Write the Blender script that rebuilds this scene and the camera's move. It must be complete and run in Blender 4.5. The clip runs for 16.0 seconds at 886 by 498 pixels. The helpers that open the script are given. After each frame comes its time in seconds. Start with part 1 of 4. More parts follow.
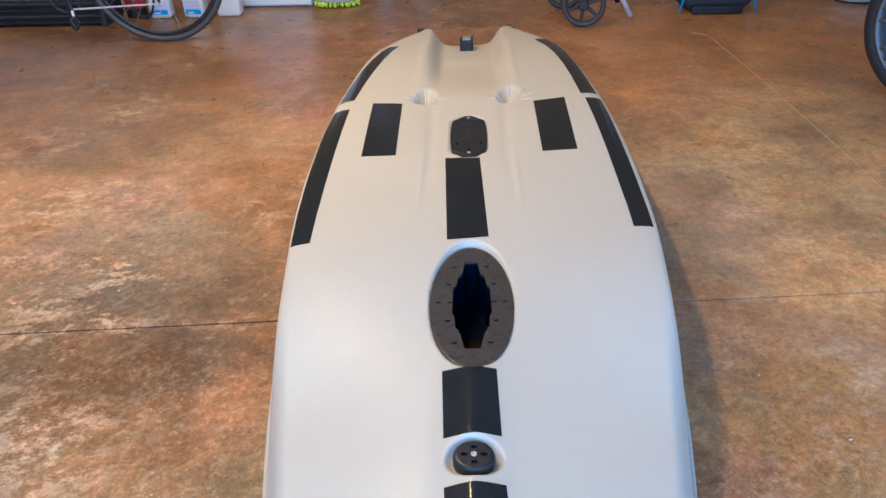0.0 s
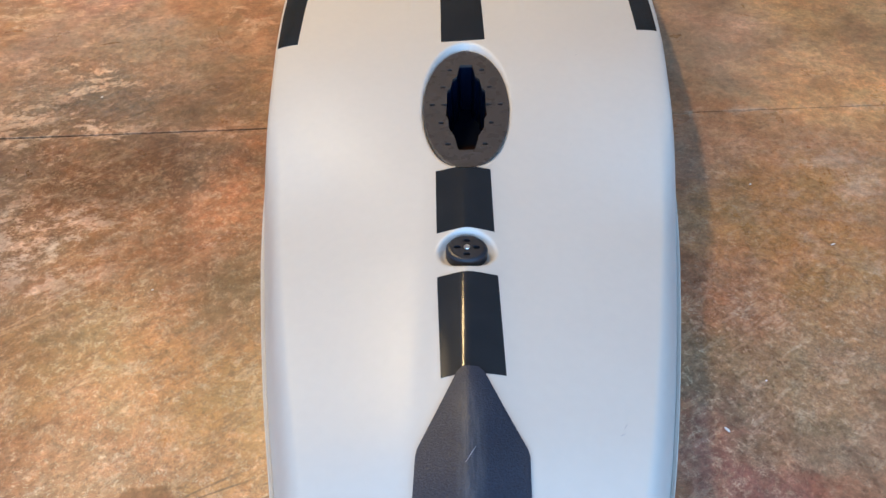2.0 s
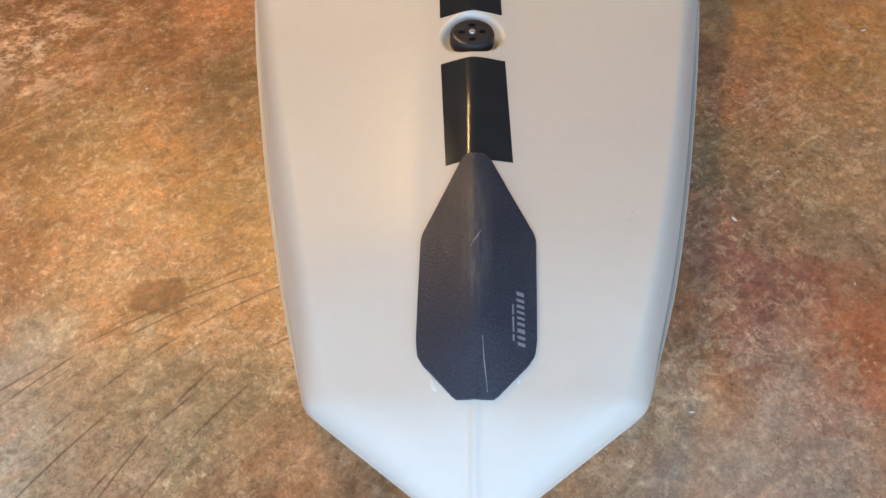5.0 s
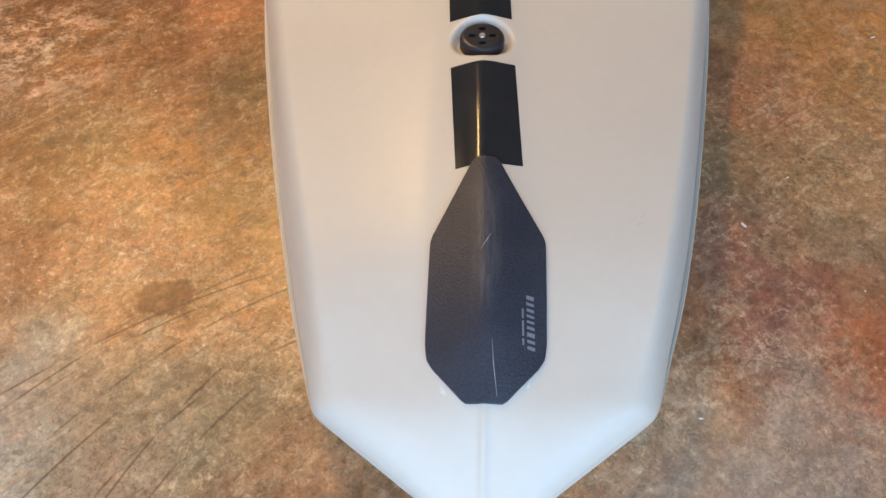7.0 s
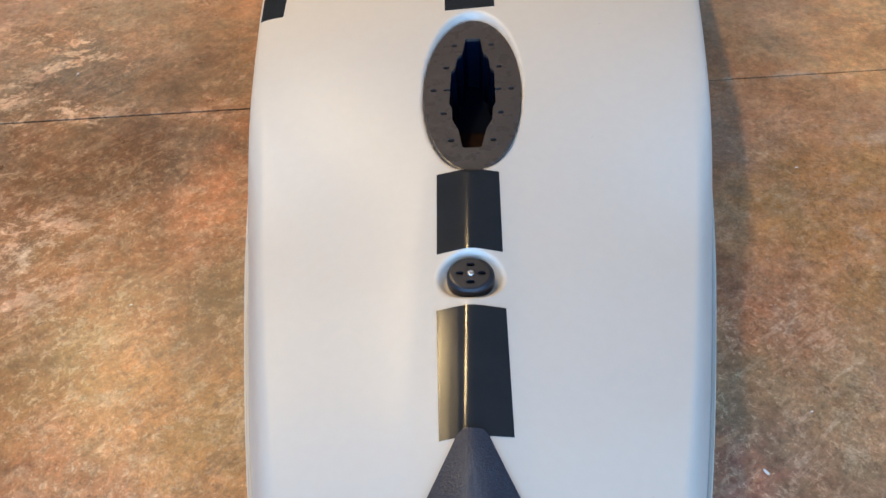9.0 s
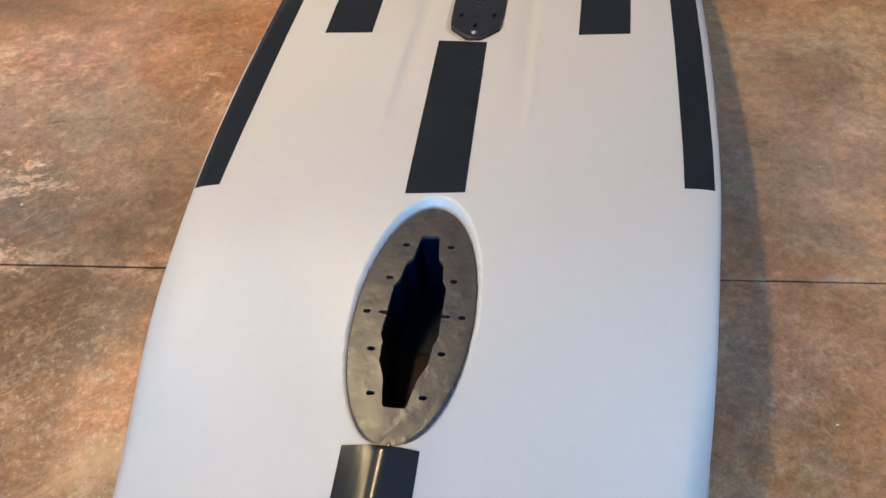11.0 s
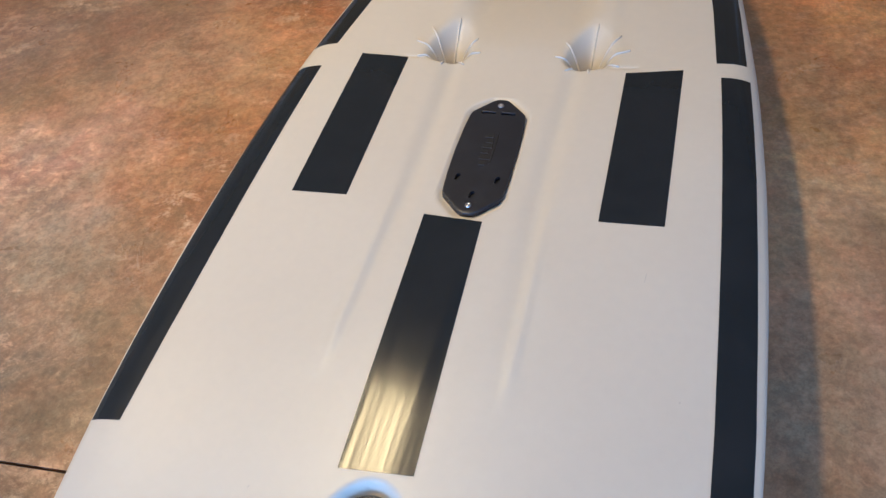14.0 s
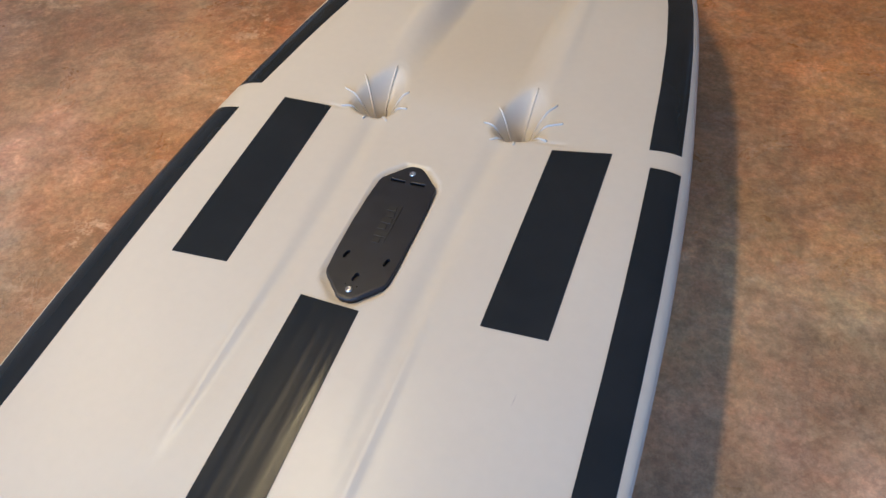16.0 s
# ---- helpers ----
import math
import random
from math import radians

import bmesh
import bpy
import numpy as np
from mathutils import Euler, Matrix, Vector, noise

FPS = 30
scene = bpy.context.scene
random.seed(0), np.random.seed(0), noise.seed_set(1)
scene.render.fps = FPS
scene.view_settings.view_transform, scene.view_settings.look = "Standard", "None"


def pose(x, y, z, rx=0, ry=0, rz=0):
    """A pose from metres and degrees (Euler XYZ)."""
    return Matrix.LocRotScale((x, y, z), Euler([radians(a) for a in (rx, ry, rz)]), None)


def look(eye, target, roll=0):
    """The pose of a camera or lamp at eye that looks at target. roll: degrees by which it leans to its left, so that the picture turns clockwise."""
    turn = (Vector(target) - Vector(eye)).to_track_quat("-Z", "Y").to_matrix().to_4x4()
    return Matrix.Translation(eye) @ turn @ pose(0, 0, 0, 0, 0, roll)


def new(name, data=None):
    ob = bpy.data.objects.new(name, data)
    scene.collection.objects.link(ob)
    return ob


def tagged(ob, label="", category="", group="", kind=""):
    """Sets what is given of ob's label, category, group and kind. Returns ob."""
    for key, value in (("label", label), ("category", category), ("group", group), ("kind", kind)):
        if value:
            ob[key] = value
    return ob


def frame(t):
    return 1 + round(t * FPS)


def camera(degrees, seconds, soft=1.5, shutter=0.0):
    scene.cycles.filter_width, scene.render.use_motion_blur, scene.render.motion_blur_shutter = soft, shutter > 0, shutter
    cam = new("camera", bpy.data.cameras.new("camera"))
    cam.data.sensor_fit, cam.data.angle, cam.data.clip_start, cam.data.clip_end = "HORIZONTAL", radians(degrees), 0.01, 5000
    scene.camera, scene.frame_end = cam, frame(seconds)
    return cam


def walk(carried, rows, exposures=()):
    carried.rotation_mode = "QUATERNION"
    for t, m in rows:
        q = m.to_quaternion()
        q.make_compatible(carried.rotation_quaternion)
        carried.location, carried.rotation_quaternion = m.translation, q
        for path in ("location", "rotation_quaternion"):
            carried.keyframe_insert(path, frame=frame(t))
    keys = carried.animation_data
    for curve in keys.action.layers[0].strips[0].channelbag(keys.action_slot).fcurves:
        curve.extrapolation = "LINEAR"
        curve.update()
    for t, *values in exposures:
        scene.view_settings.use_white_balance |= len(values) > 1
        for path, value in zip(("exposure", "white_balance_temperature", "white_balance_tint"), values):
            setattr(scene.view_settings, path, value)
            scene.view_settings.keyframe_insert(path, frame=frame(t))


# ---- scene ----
cam = camera(63.4, 16.0)
PATH = [
    (0, (-0.012, -0.806, 1.124), (-0.074, 0.887, 0.062), -1.5),
    (0.5, (-0.016, -0.814, 1.115), (-0.075, 0.85, 0.008), -1.4),
    (1, (-0.015, -0.826, 1.12), (-0.068, 0.789, -0.059), -1.1),
    (1.5, (-0.013, -0.826, 1.09), (-0.05, 0.707, -0.195), -0.6),
    (2, (-0.018, -0.836, 1.063), (-0.054, 0.574, -0.355), -0.6),
    (2.5, (-0.015, -0.846, 1.042), (-0.057, 0.433, -0.495), -1.1),
    (3, (-0.01, -0.854, 1.028), (-0.059, 0.316, -0.594), -1.7),
    (3.5, (-0.006, -0.857, 1.016), (-0.062, 0.223, -0.667), -2.4),
    (4, (-0.003, -0.86, 1.013), (-0.066, 0.18, -0.694), -2.9),
    (4.2, (-0.009, -0.859, 1.01), (-0.066, 0.166, -0.707), -2.7),
    (6.5, (-0.017, -0.858, 1.009), (-0.08, 0.165, -0.708), -2.7),
    (7, (-0.022, -0.86, 1.005), (-0.087, 0.178, -0.703), -2.6),
    (7.5, (-0.022, -0.863, 1.005), (-0.087, 0.219, -0.676), -2.5),
    (8, (-0.016, -0.84, 1.023), (-0.084, 0.313, -0.61), -2.8),
    (8.5, (0.003, -0.776, 1.042), (-0.077, 0.436, -0.547), -3.4),
    (9, (0.013, -0.622, 1.053), (-0.089, 0.633, -0.501), -3.8),
    (9.5, (0.07, -0.504, 1.05), (-0.076, 0.78, -0.477), -4.3),
    (9.7, (0.107, -0.457, 1.042), (-0.073, 0.828, -0.48), -4.9),
    (11.8, (0.207, -0.03, 1.081), (-0.131, 1.275, -0.397), -4.6),
    (12, (0.221, 0.008, 1.088), (-0.14, 1.306, -0.391), -4.8),
    (12.5, (0.266, 0.099, 1.097), (-0.15, 1.384, -0.378), -5.5),
    (13, (0.3, 0.173, 1.103), (-0.15, 1.443, -0.375), -6.1),
    (13.5, (0.278, 0.251, 1.092), (-0.191, 1.508, -0.391), -7.1),
    (14, (0.25, 0.321, 1.09), (-0.216, 1.571, -0.4), -7.6),
    (14.5, (0.248, 0.357, 1.086), (-0.209, 1.597, -0.415), -7.6),
    (15, (0.284, 0.42, 1.094), (-0.184, 1.654, -0.408), -7.2),
    (15.5, (0.351, 0.503, 1.102), (-0.136, 1.729, -0.402), -6.0),
    (16, (0.41, 0.561, 1.112), (-0.106, 1.767, -0.397), -4.3),
]
EXPOSURES = [(0, 0.04, 4640, 10), (1.5, 0.0, 4730, 10), (2.0, -0.02, 4800, 10), (3.0, -0.17, 5900, 14), (3.5, -0.22, 6050, 15), (7.5, -0.22, 6100, 15), (8.0, -0.22, 6350, 14), (8.5, -0.10, 5280, 10), (9.0, -0.05, 4900, 9), (9.5, -0.06, 4780, 9), (12.0, -0.09, 4590, 10), (14.0, -0.12, 4460, 10), (16.0, -0.15, 4420, 10)]
walk(cam, [(t, look(eye, target, roll)) for t, eye, target, roll in PATH], EXPOSURES)

# ---- world and lights ----
world = bpy.data.worlds.new("sky")
scene.world = world
world.use_nodes = True
wn = world.node_tree.nodes
sky = wn.new("ShaderNodeTexSky")
sky.sky_type, sky.sun_disc, sky.sun_elevation, sky.sun_rotation = "NISHITA", False, radians(50), radians(200)
world.node_tree.links.new(sky.outputs[0], wn["Background"].inputs[0])
wn["Background"].inputs[1].default_value = 0.1


def area_lamp(name, size, power, colour, m):
    d = bpy.data.lights.new(name, "AREA")
    d.energy, d.color = power, colour
    d.shape, d.size, d.size_y = "RECTANGLE", *size
    ob = new(name, d)
    ob.matrix_world = m
    return ob


# daylight in the open garage door, and the warm ceiling lamps
area_lamp("door_daylight", (5.2, 2.1), 190, (0.50, 0.73, 1.0), look((0.5, -2.43, 1.18), (0.5, 0, 1.18)))
area_lamp("ceiling_lamp_light", (0.15, 1.15), 59, (1.0, 0.61, 0.20), look((-0.84, 1.42, 2.54), (-0.84, 1.421, 0)))
area_lamp("ceiling_lamp_light", (0.15, 1.15), 38, (1.0, 0.61, 0.20), look((-2.1, 1.40, 2.54), (-2.1, 1.401, 0)))


# ---- materials ----
def material(name, colour, rough=0.5, metal=0.0, other=None, scale=8.0, grain=0.0, grain_scale=300.0, bump=0.0, bump_scale=200.0, rough_var=0.0, coat=0.0, spread=(0.35, 0.65)):
    """A principled material; other: a second colour in broad blotches; grain: fine variation of value."""
    m = bpy.data.materials.new(name)
    m.use_nodes = True
    n, l = m.node_tree.nodes, m.node_tree.links
    p = n["Principled BSDF"]
    p.inputs["Roughness"].default_value, p.inputs["Metallic"].default_value = rough, metal
    p.inputs["Coat Weight"].default_value = coat
    p.inputs["Coat Roughness"].default_value = 0.12
    where = n.new("ShaderNodeTexCoord").outputs["Object"]

    def noise_at(s, detail=5.0, distort=0.0):
        t = n.new("ShaderNodeTexNoise")
        t.inputs["Scale"].default_value, t.inputs["Detail"].default_value, t.inputs["Distortion"].default_value = s, detail, distort
        l.new(where, t.inputs["Vector"])
        return t.outputs[0]

    def ranged(value, a, b, c, d):
        r = n.new("ShaderNodeMapRange")
        for i, v in enumerate((a, b, c, d), 1):
            r.inputs[i].default_value = v
        l.new(value, r.inputs[0])
        return r.outputs[0]

    col = n.new("ShaderNodeMix")
    col.data_type = "RGBA"
    col.inputs[6].default_value = (*colour, 1)
    col.inputs[7].default_value = (*(other or colour), 1)
    l.new(ranged(noise_at(scale, 6, 0.6), spread[0], spread[1], 0, 1), col.inputs[0])
    out = col.outputs[2]
    if grain:
        hsv = n.new("ShaderNodeHueSaturation")
        l.new(ranged(noise_at(grain_scale, 3), 0.3, 0.7, 1 - grain, 1 + grain), hsv.inputs["Value"])
        l.new(out, hsv.inputs["Color"])
        out = hsv.outputs[0]
    l.new(out, p.inputs["Base Color"])
    if rough_var:
        l.new(ranged(noise_at(scale * 3, 6), 0.3, 0.7, rough - rough_var, rough + rough_var), p.inputs["Roughness"])
    if bump:
        b = n.new("ShaderNodeBump")
        b.inputs["Strength"].default_value, b.inputs["Distance"].default_value = bump, 0.002
        l.new(noise_at(bump_scale, 4), b.inputs["Height"])
        l.new(b.outputs[0], p.inputs["Normal"])
    return m


def stained_concrete():
    """Acid-stained, sealed concrete: brown, orange, tan and grey-green clouds, pale mottling, trowel streaks, fine speckle."""
    m = bpy.data.materials.new("stained_concrete")
    m.use_nodes = True
    n, l = m.node_tree.nodes, m.node_tree.links
    p = n["Principled BSDF"]
    where = n.new("ShaderNodeTexCoord").outputs["Object"]

    def noise_at(s, detail=8.0, distort=0.0, rough=0.6, shift=(0, 0, 0), stretch=(1, 1, 1), turn=0.0, colour=False):
        mp = n.new("ShaderNodeMapping")
        mp.inputs["Location"].default_value, mp.inputs["Scale"].default_value = shift, stretch
        mp.inputs["Rotation"].default_value = (0, 0, radians(turn))
        mp.vector_type = "TEXTURE" if turn else "POINT"
        if turn:
            mp.inputs["Scale"].default_value = [1 / v for v in stretch]
        l.new(where, mp.inputs[0])
        t = n.new("ShaderNodeTexNoise")
        for k, v in (("Scale", s), ("Detail", detail), ("Distortion", distort), ("Roughness", rough)):
            t.inputs[k].default_value = v
        l.new(mp.outputs[0], t.inputs["Vector"])
        return t.outputs[1 if colour else 0]

    def ranged(value, a, b, c=0.0, d=1.0):
        r = n.new("ShaderNodeMapRange")
        for i, v in enumerate((a, b, c, d), 1):
            r.inputs[i].default_value = v
        l.new(value, r.inputs[0])
        return r.outputs[0]

    def sums(kind, a, b):
        r = n.new("ShaderNodeMath")
        r.operation = kind
        for i, v in enumerate((a, b)):
            if isinstance(v, float):
                r.inputs[i].default_value = v
            else:
                l.new(v, r.inputs[i])
        return r.outputs[0]

    def times(a, b):
        return sums("MULTIPLY", a, b)

    def mixed(fac, a, b, mode="MIX"):
        x = n.new("ShaderNodeMix")
        x.data_type, x.blend_type = "RGBA", mode
        if isinstance(fac, float):
            x.inputs[0].default_value = fac
        else:
            l.new(fac, x.inputs[0])
        for i, c in ((6, a), (7, b)):
            if isinstance(c, tuple):
                x.inputs[i].default_value = (*c, 1)
            else:
                l.new(c, x.inputs[i])
        return x.outputs[2]

    def away(x, y, long=1.0):
        """Distance from a spot on the floor, its edge broken up by noise."""
        d = n.new("ShaderNodeVectorMath")
        d.operation = "DISTANCE"
        mp = n.new("ShaderNodeMapping")
        mp.inputs["Scale"].default_value = (1, long, 1)
        l.new(wobbled, mp.inputs[0])
        l.new(mp.outputs[0], d.inputs[0])
        d.inputs[1].default_value = (x, y * long, 0)
        return d.outputs["Value"]

    # places shifted by noise, so that the clouds have ragged edges
    shift = n.new("ShaderNodeVectorMath")
    shift.operation = "MULTIPLY_ADD"
    l.new(noise_at(3.2, 9, 0.4, 0.68, (4, 4, 0), colour=True), shift.inputs[0])
    shift.inputs[1].default_value = (0.55, 0.55, 0)
    l.new(where, shift.inputs[2])
    back = n.new("ShaderNodeVectorMath")
    back.operation = "SUBTRACT"
    l.new(shift.outputs[0], back.inputs[0])
    back.inputs[1].default_value = (0.275, 0.275, 0)
    wobbled = back.outputs[0]

    # broad clouds
    c = mixed(ranged(noise_at(0.9, 5, 0.4), 0.38, 0.62), (0.195, 0.096, 0.042), (0.310, 0.150, 0.060))
    c = mixed(ranged(noise_at(1.9, 10, 0.6, 0.66, (3, 1, 0)), 0.48, 0.62, 0, 0.9), c, (0.345, 0.150, 0.064))
    c = mixed(ranged(noise_at(3.0, 12, 0.7, 0.70, (13, 6, 0)), 0.52, 0.60, 0, 0.75), c, (0.430, 0.245, 0.125))
    c = mixed(ranged(noise_at(2.4, 12, 0.7, 0.70, (19, 2, 0)), 0.53, 0.62, 0, 0.8), c, (0.120, 0.062, 0.032))
    c = mixed(ranged(noise_at(1.7, 10, 0.8, 0.68, (7, 4, 0)), 0.50, 0.66, 0, 0.9), c, (0.205, 0.155, 0.085))
    # stains and painted light with places of their own: x, y, size, colour
    c = mixed(ranged(away(1.25, 1.0, 0.5), 1.2, 0.45, 0, 0.75), c, (0.500, 0.250, 0.105))
    gold, grey, olive = (0.460, 0.215, 0.064), (0.290, 0.240, 0.185), (0.165, 0.128, 0.072)
    rust, tan, plum = (0.310, 0.115, 0.048), (0.390, 0.215, 0.095), (0.160, 0.088, 0.070)
    # first in the list: a lamp's golden glow put into the floor colour
    for x, y, r, col, a in ((-0.56, -0.20, 0.42, (0.480, 0.205, 0.058), 0.85), (-0.66, -0.58, 0.42, (0.455, 0.335, 0.200), 0.8), (-0.95, 0.52, 0.34, (0.260, 0.205, 0.145), 0.65), (-1.05, 0.12, 0.42, (0.320, 0.190, 0.125), 0.6), (-1.02, 0.58, 0.48, (0.200, 0.140, 0.090), 0.5), (-0.80, 0.28, 0.36, (0.150, 0.092, 0.045), 0.7), (-0.80, 0.85, 0.52, (0.155, 0.088, 0.045), 0.8), (-1.60, 1.35, 0.40, (0.420, 0.265, 0.165), 0.5), (-0.33, -0.58, 0.20, olive, 0.5), (-1.05, 1.30, 0.42, (0.420, 0.275, 0.185), 0.8), (-1.20, 2.05, 0.36, (0.300, 0.190, 0.115), 0.6),
                            (-1.85, 2.35, 0.55, grey, 0.55), (-1.45, 1.90, 0.32, olive, 0.7), (-0.85, 1.75, 0.40, gold, 0.5), (-1.30, 0.85, 0.38, (0.220, 0.180, 0.135), 0.6),
                            (-0.60, 0.72, 0.20, tan, 0.5), (-0.95, 2.75, 0.45, rust, 0.6), (-0.62, 0.22, 0.30, rust, 0.45)):
        c = mixed(ranged(away(x, y), r, r * 0.35, 0, a), c, col)
    # far right: warm lamplight put into the colour
    c = mixed(ranged(away(1.5, 3.0, 0.8), 1.5, 0.7, 0, 0.8), c, (0.560, 0.235, 0.062))
    c = mixed(ranged(away(-2.1, 2.8, 0.9), 1.05, 0.4, 0, 0.75), c, (0.170, 0.088, 0.038))
    c = mixed(ranged(away(-1.0, 2.8, 0.9), 0.75, 0.3, 0, 0.7), c, (0.230, 0.100, 0.034))
    for x, y, r, col, a in ((0.93, 1.50, 0.45, tan, 0.65), (1.25, 1.40, 0.28, olive, 0.15), (0.52, 0.48, 0.16, plum, 0.7), (0.90, 0.40, 0.40, tan, 0.7),
                            (0.46, -0.05, 0.22, (0.225, 0.165, 0.092), 0.75), (0.46, -0.38, 0.24, (0.230, 0.100, 0.075), 0.7), (0.60, -0.42, 0.20, (0.330, 0.130, 0.085), 0.6), (0.37, -0.66, 0.22, grey, 0.5),
                            # the one at (1.05, 0.95) adds warm light to the colour
                            (1.05, 2.45, 0.75, gold, 0.65), (0.62, 1.05, 0.20, rust, 0.4), (1.02, 0.98, 0.20, olive, 0.4), (0.78, 1.85, 0.28, gold, 0.45), (0.80, 0.05, 0.28, (0.260, 0.165, 0.088), 0.6), (0.72, -0.20, 0.30, (0.370, 0.235, 0.135), 0.6), (1.05, 0.95, 0.50, (0.600, 0.310, 0.125), 0.55), (0.95, 1.45, 0.40, (0.520, 0.300, 0.130), 0.5)):
        c = mixed(ranged(away(x, y), r, r * 0.35, 0, a), c, col)
    # ochre floor, made yellower to offset the door's blue light
    c = mixed(ranged(away(1.25, 1.50, 0.8), 0.85, 0.45, 0, 0.8), c, (0.640, 0.400, 0.165))
    # mottling of light and dark at hand's width and finger's width
    for sc, sh, lo, hi, a, warp, col in ((4.2, 21, 0.50, 0.56, 0.50, 0.25, (0.360, 0.150, 0.060)), (5.5, 2, 0.50, 0.57, 0.50, 0.25, (0.125, 0.066, 0.034)),
                                         (7.5, 11, 0.52, 0.58, 0.45, 0.2, (0.430, 0.290, 0.170)), (13, 5, 0.52, 0.59, 0.40, 0.5, (0.140, 0.070, 0.034)),
                                         (16, 8, 0.53, 0.59, 0.40, 0.5, (0.440, 0.270, 0.150))):
        fac = times(ranged(noise_at(sc, 12, warp, 0.72, (sh, sh * 2, 0), (0.9, 1.12, 1), 30), lo, hi), ranged(noise_at(1.6, 5, 0.3, 0.6, (sh * 3, 1, 0)), 0.40, 0.60, a * 0.2, a * 0.7))
        c = mixed(fac, c, col)
    # washes of stain: along the far slab, then towards the garage door on both sides of the kayak
    for x, y, r, col, a in ((-1.48, 1.76, 0.40, (0.180, 0.122, 0.110), 0.85), (-1.03, 1.76, 0.32, (0.360, 0.232, 0.149), 0.8), (-1.14, 1.34, 0.34, (0.355, 0.226, 0.210), 0.85), (-0.77, 1.30, 0.26, (0.285, 0.150, 0.076), 0.65),
                            (-0.96, 1.12, 0.24, (0.225, 0.186, 0.149), 0.8), (-0.78, 1.03, 0.20, (0.290, 0.194, 0.124), 0.7), (-0.94, 0.84, 0.30, (0.127, 0.107, 0.086), 0.88), (-0.67, 0.78, 0.20, (0.155, 0.103, 0.064), 0.88), (-0.70, 0.50, 0.22, (0.136, 0.089, 0.060), 0.88), (-1.10, 0.42, 0.40, (0.107, 0.065, 0.036), 0.88),
                            # (1.35, 3.10) again carries the far right's warm lamplight
                            (0.70, 1.43, 0.28, (0.424, 0.287, 0.155), 0.85), (0.80, 1.18, 0.26, (0.385, 0.244, 0.169), 0.85), (0.72, 1.96, 0.30, (0.275, 0.124, 0.047), 0.6), (1.35, 3.10, 0.80, (0.480, 0.222, 0.060), 0.75), (1.80, 2.40, 0.45, (0.310, 0.200, 0.105), 0.6), (0.67, 0.95, 0.26, (0.308, 0.220, 0.140), 0.85)):
        c = mixed(ranged(away(x, y), r, r * 0.3, 0, a), c, col)
    for x, y, r, col, a in ((-0.82, 0.38, 0.26, (0.120, 0.054, 0.021), 0.85), (-0.77, 0.17, 0.22, (0.216, 0.095, 0.033), 0.85), (-0.78, -0.08, 0.24, (0.187, 0.100, 0.035), 0.8), (-0.59, -0.23, 0.18, (0.307, 0.141, 0.062), 0.7),
                            (-0.42, -0.18, 0.18, (0.307, 0.156, 0.046), 0.7), (-0.74, -0.31, 0.16, (0.238, 0.096, 0.033), 0.7), (-0.66, -0.56, 0.22, (0.300, 0.268, 0.220), 0.75), (-0.50, -0.50, 0.16, (0.255, 0.195, 0.123), 0.7),
                            (-0.35, -0.46, 0.16, (0.255, 0.172, 0.084), 0.7), (-0.45, 0.11, 0.20, (0.133, 0.075, 0.030), 0.8)):
        c = mixed(ranged(away(x, y), r, r * 0.3, 0, a), c, col)
    for x, y, r, col, a in ((0.66, 0.38, 0.22, (0.314, 0.156, 0.041), 0.65), (0.78, 0.20, 0.24, (0.366, 0.184, 0.053), 0.65), (0.49, 0.09, 0.18, (0.246, 0.106, 0.050), 0.65), (0.57, -0.09, 0.18, (0.226, 0.142, 0.064), 0.65), (0.46, -0.17, 0.14, (0.141, 0.096, 0.058), 0.6), (0.52, 0.58, 0.20, (0.300, 0.180, 0.105), 0.7), (0.75, 0.62, 0.22, (0.350, 0.200, 0.100), 0.7),
                            (0.44, -0.34, 0.15, (0.215, 0.092, 0.070), 0.7), (0.47, -0.49, 0.15, (0.322, 0.233, 0.166), 0.75), (0.62, -0.40, 0.15, (0.304, 0.094, 0.032), 0.7), (0.66, -0.23, 0.16, (0.268, 0.170, 0.104), 0.65), (0.42, -0.62, 0.18, (0.300, 0.221, 0.166), 0.75)):
        c = mixed(ranged(away(x, y), r, r * 0.3, 0, a), c, col)
    # crisp ragged flecks, light and dark, denser in some patches and where the sealer is worn towards the garage door
    axes = n.new("ShaderNodeSeparateXYZ")
    l.new(wobbled, axes.inputs[0])
    worn = times(ranged(axes.outputs["Y"], -0.25, 0.75, 1.0, 0.38), ranged(axes.outputs["X"], -0.3, 0.3, 1.0, 0.85))
    for sc, sh, lo, hi, a, col in ((17, 31, 0.535, 0.565, 0.52, (0.500, 0.350, 0.220)), (22, 37, 0.53, 0.56, 0.48, (0.115, 0.058, 0.030)), (75, 47, 0.55, 0.58, 0.6, (0.60, 0.45, 0.30)), (90, 53, 0.55, 0.58, 0.65, (0.09, 0.045, 0.022)),
                                   (38, 41, 0.54, 0.57, 0.55, (0.540, 0.390, 0.255)), (46, 43, 0.535, 0.565, 0.55, (0.105, 0.052, 0.026))):
        fac = times(ranged(noise_at(sc, 14, 0.5, 0.82, (sh, sh * 2, 0)), lo, hi), ranged(noise_at(2.6, 6, 0.3, 0.65, (sh * 3, 4, 0)), 0.40, 0.60, a * 0.25, a))
        c = mixed(times(fac, worn), c, col)
    # the sealer's grey bloom on the far slab
    bloom = times(ranged(axes.outputs["Y"], 0.75, 1.05), times(ranged(axes.outputs["Y"], 2.5, 1.9), ranged(noise_at(1.5, 6, 0.3, 0.6, (54, 2, 0)), 0.40, 0.60, 0.10, 0.45)))
    c = mixed(bloom, c, (0.300, 0.205, 0.130))
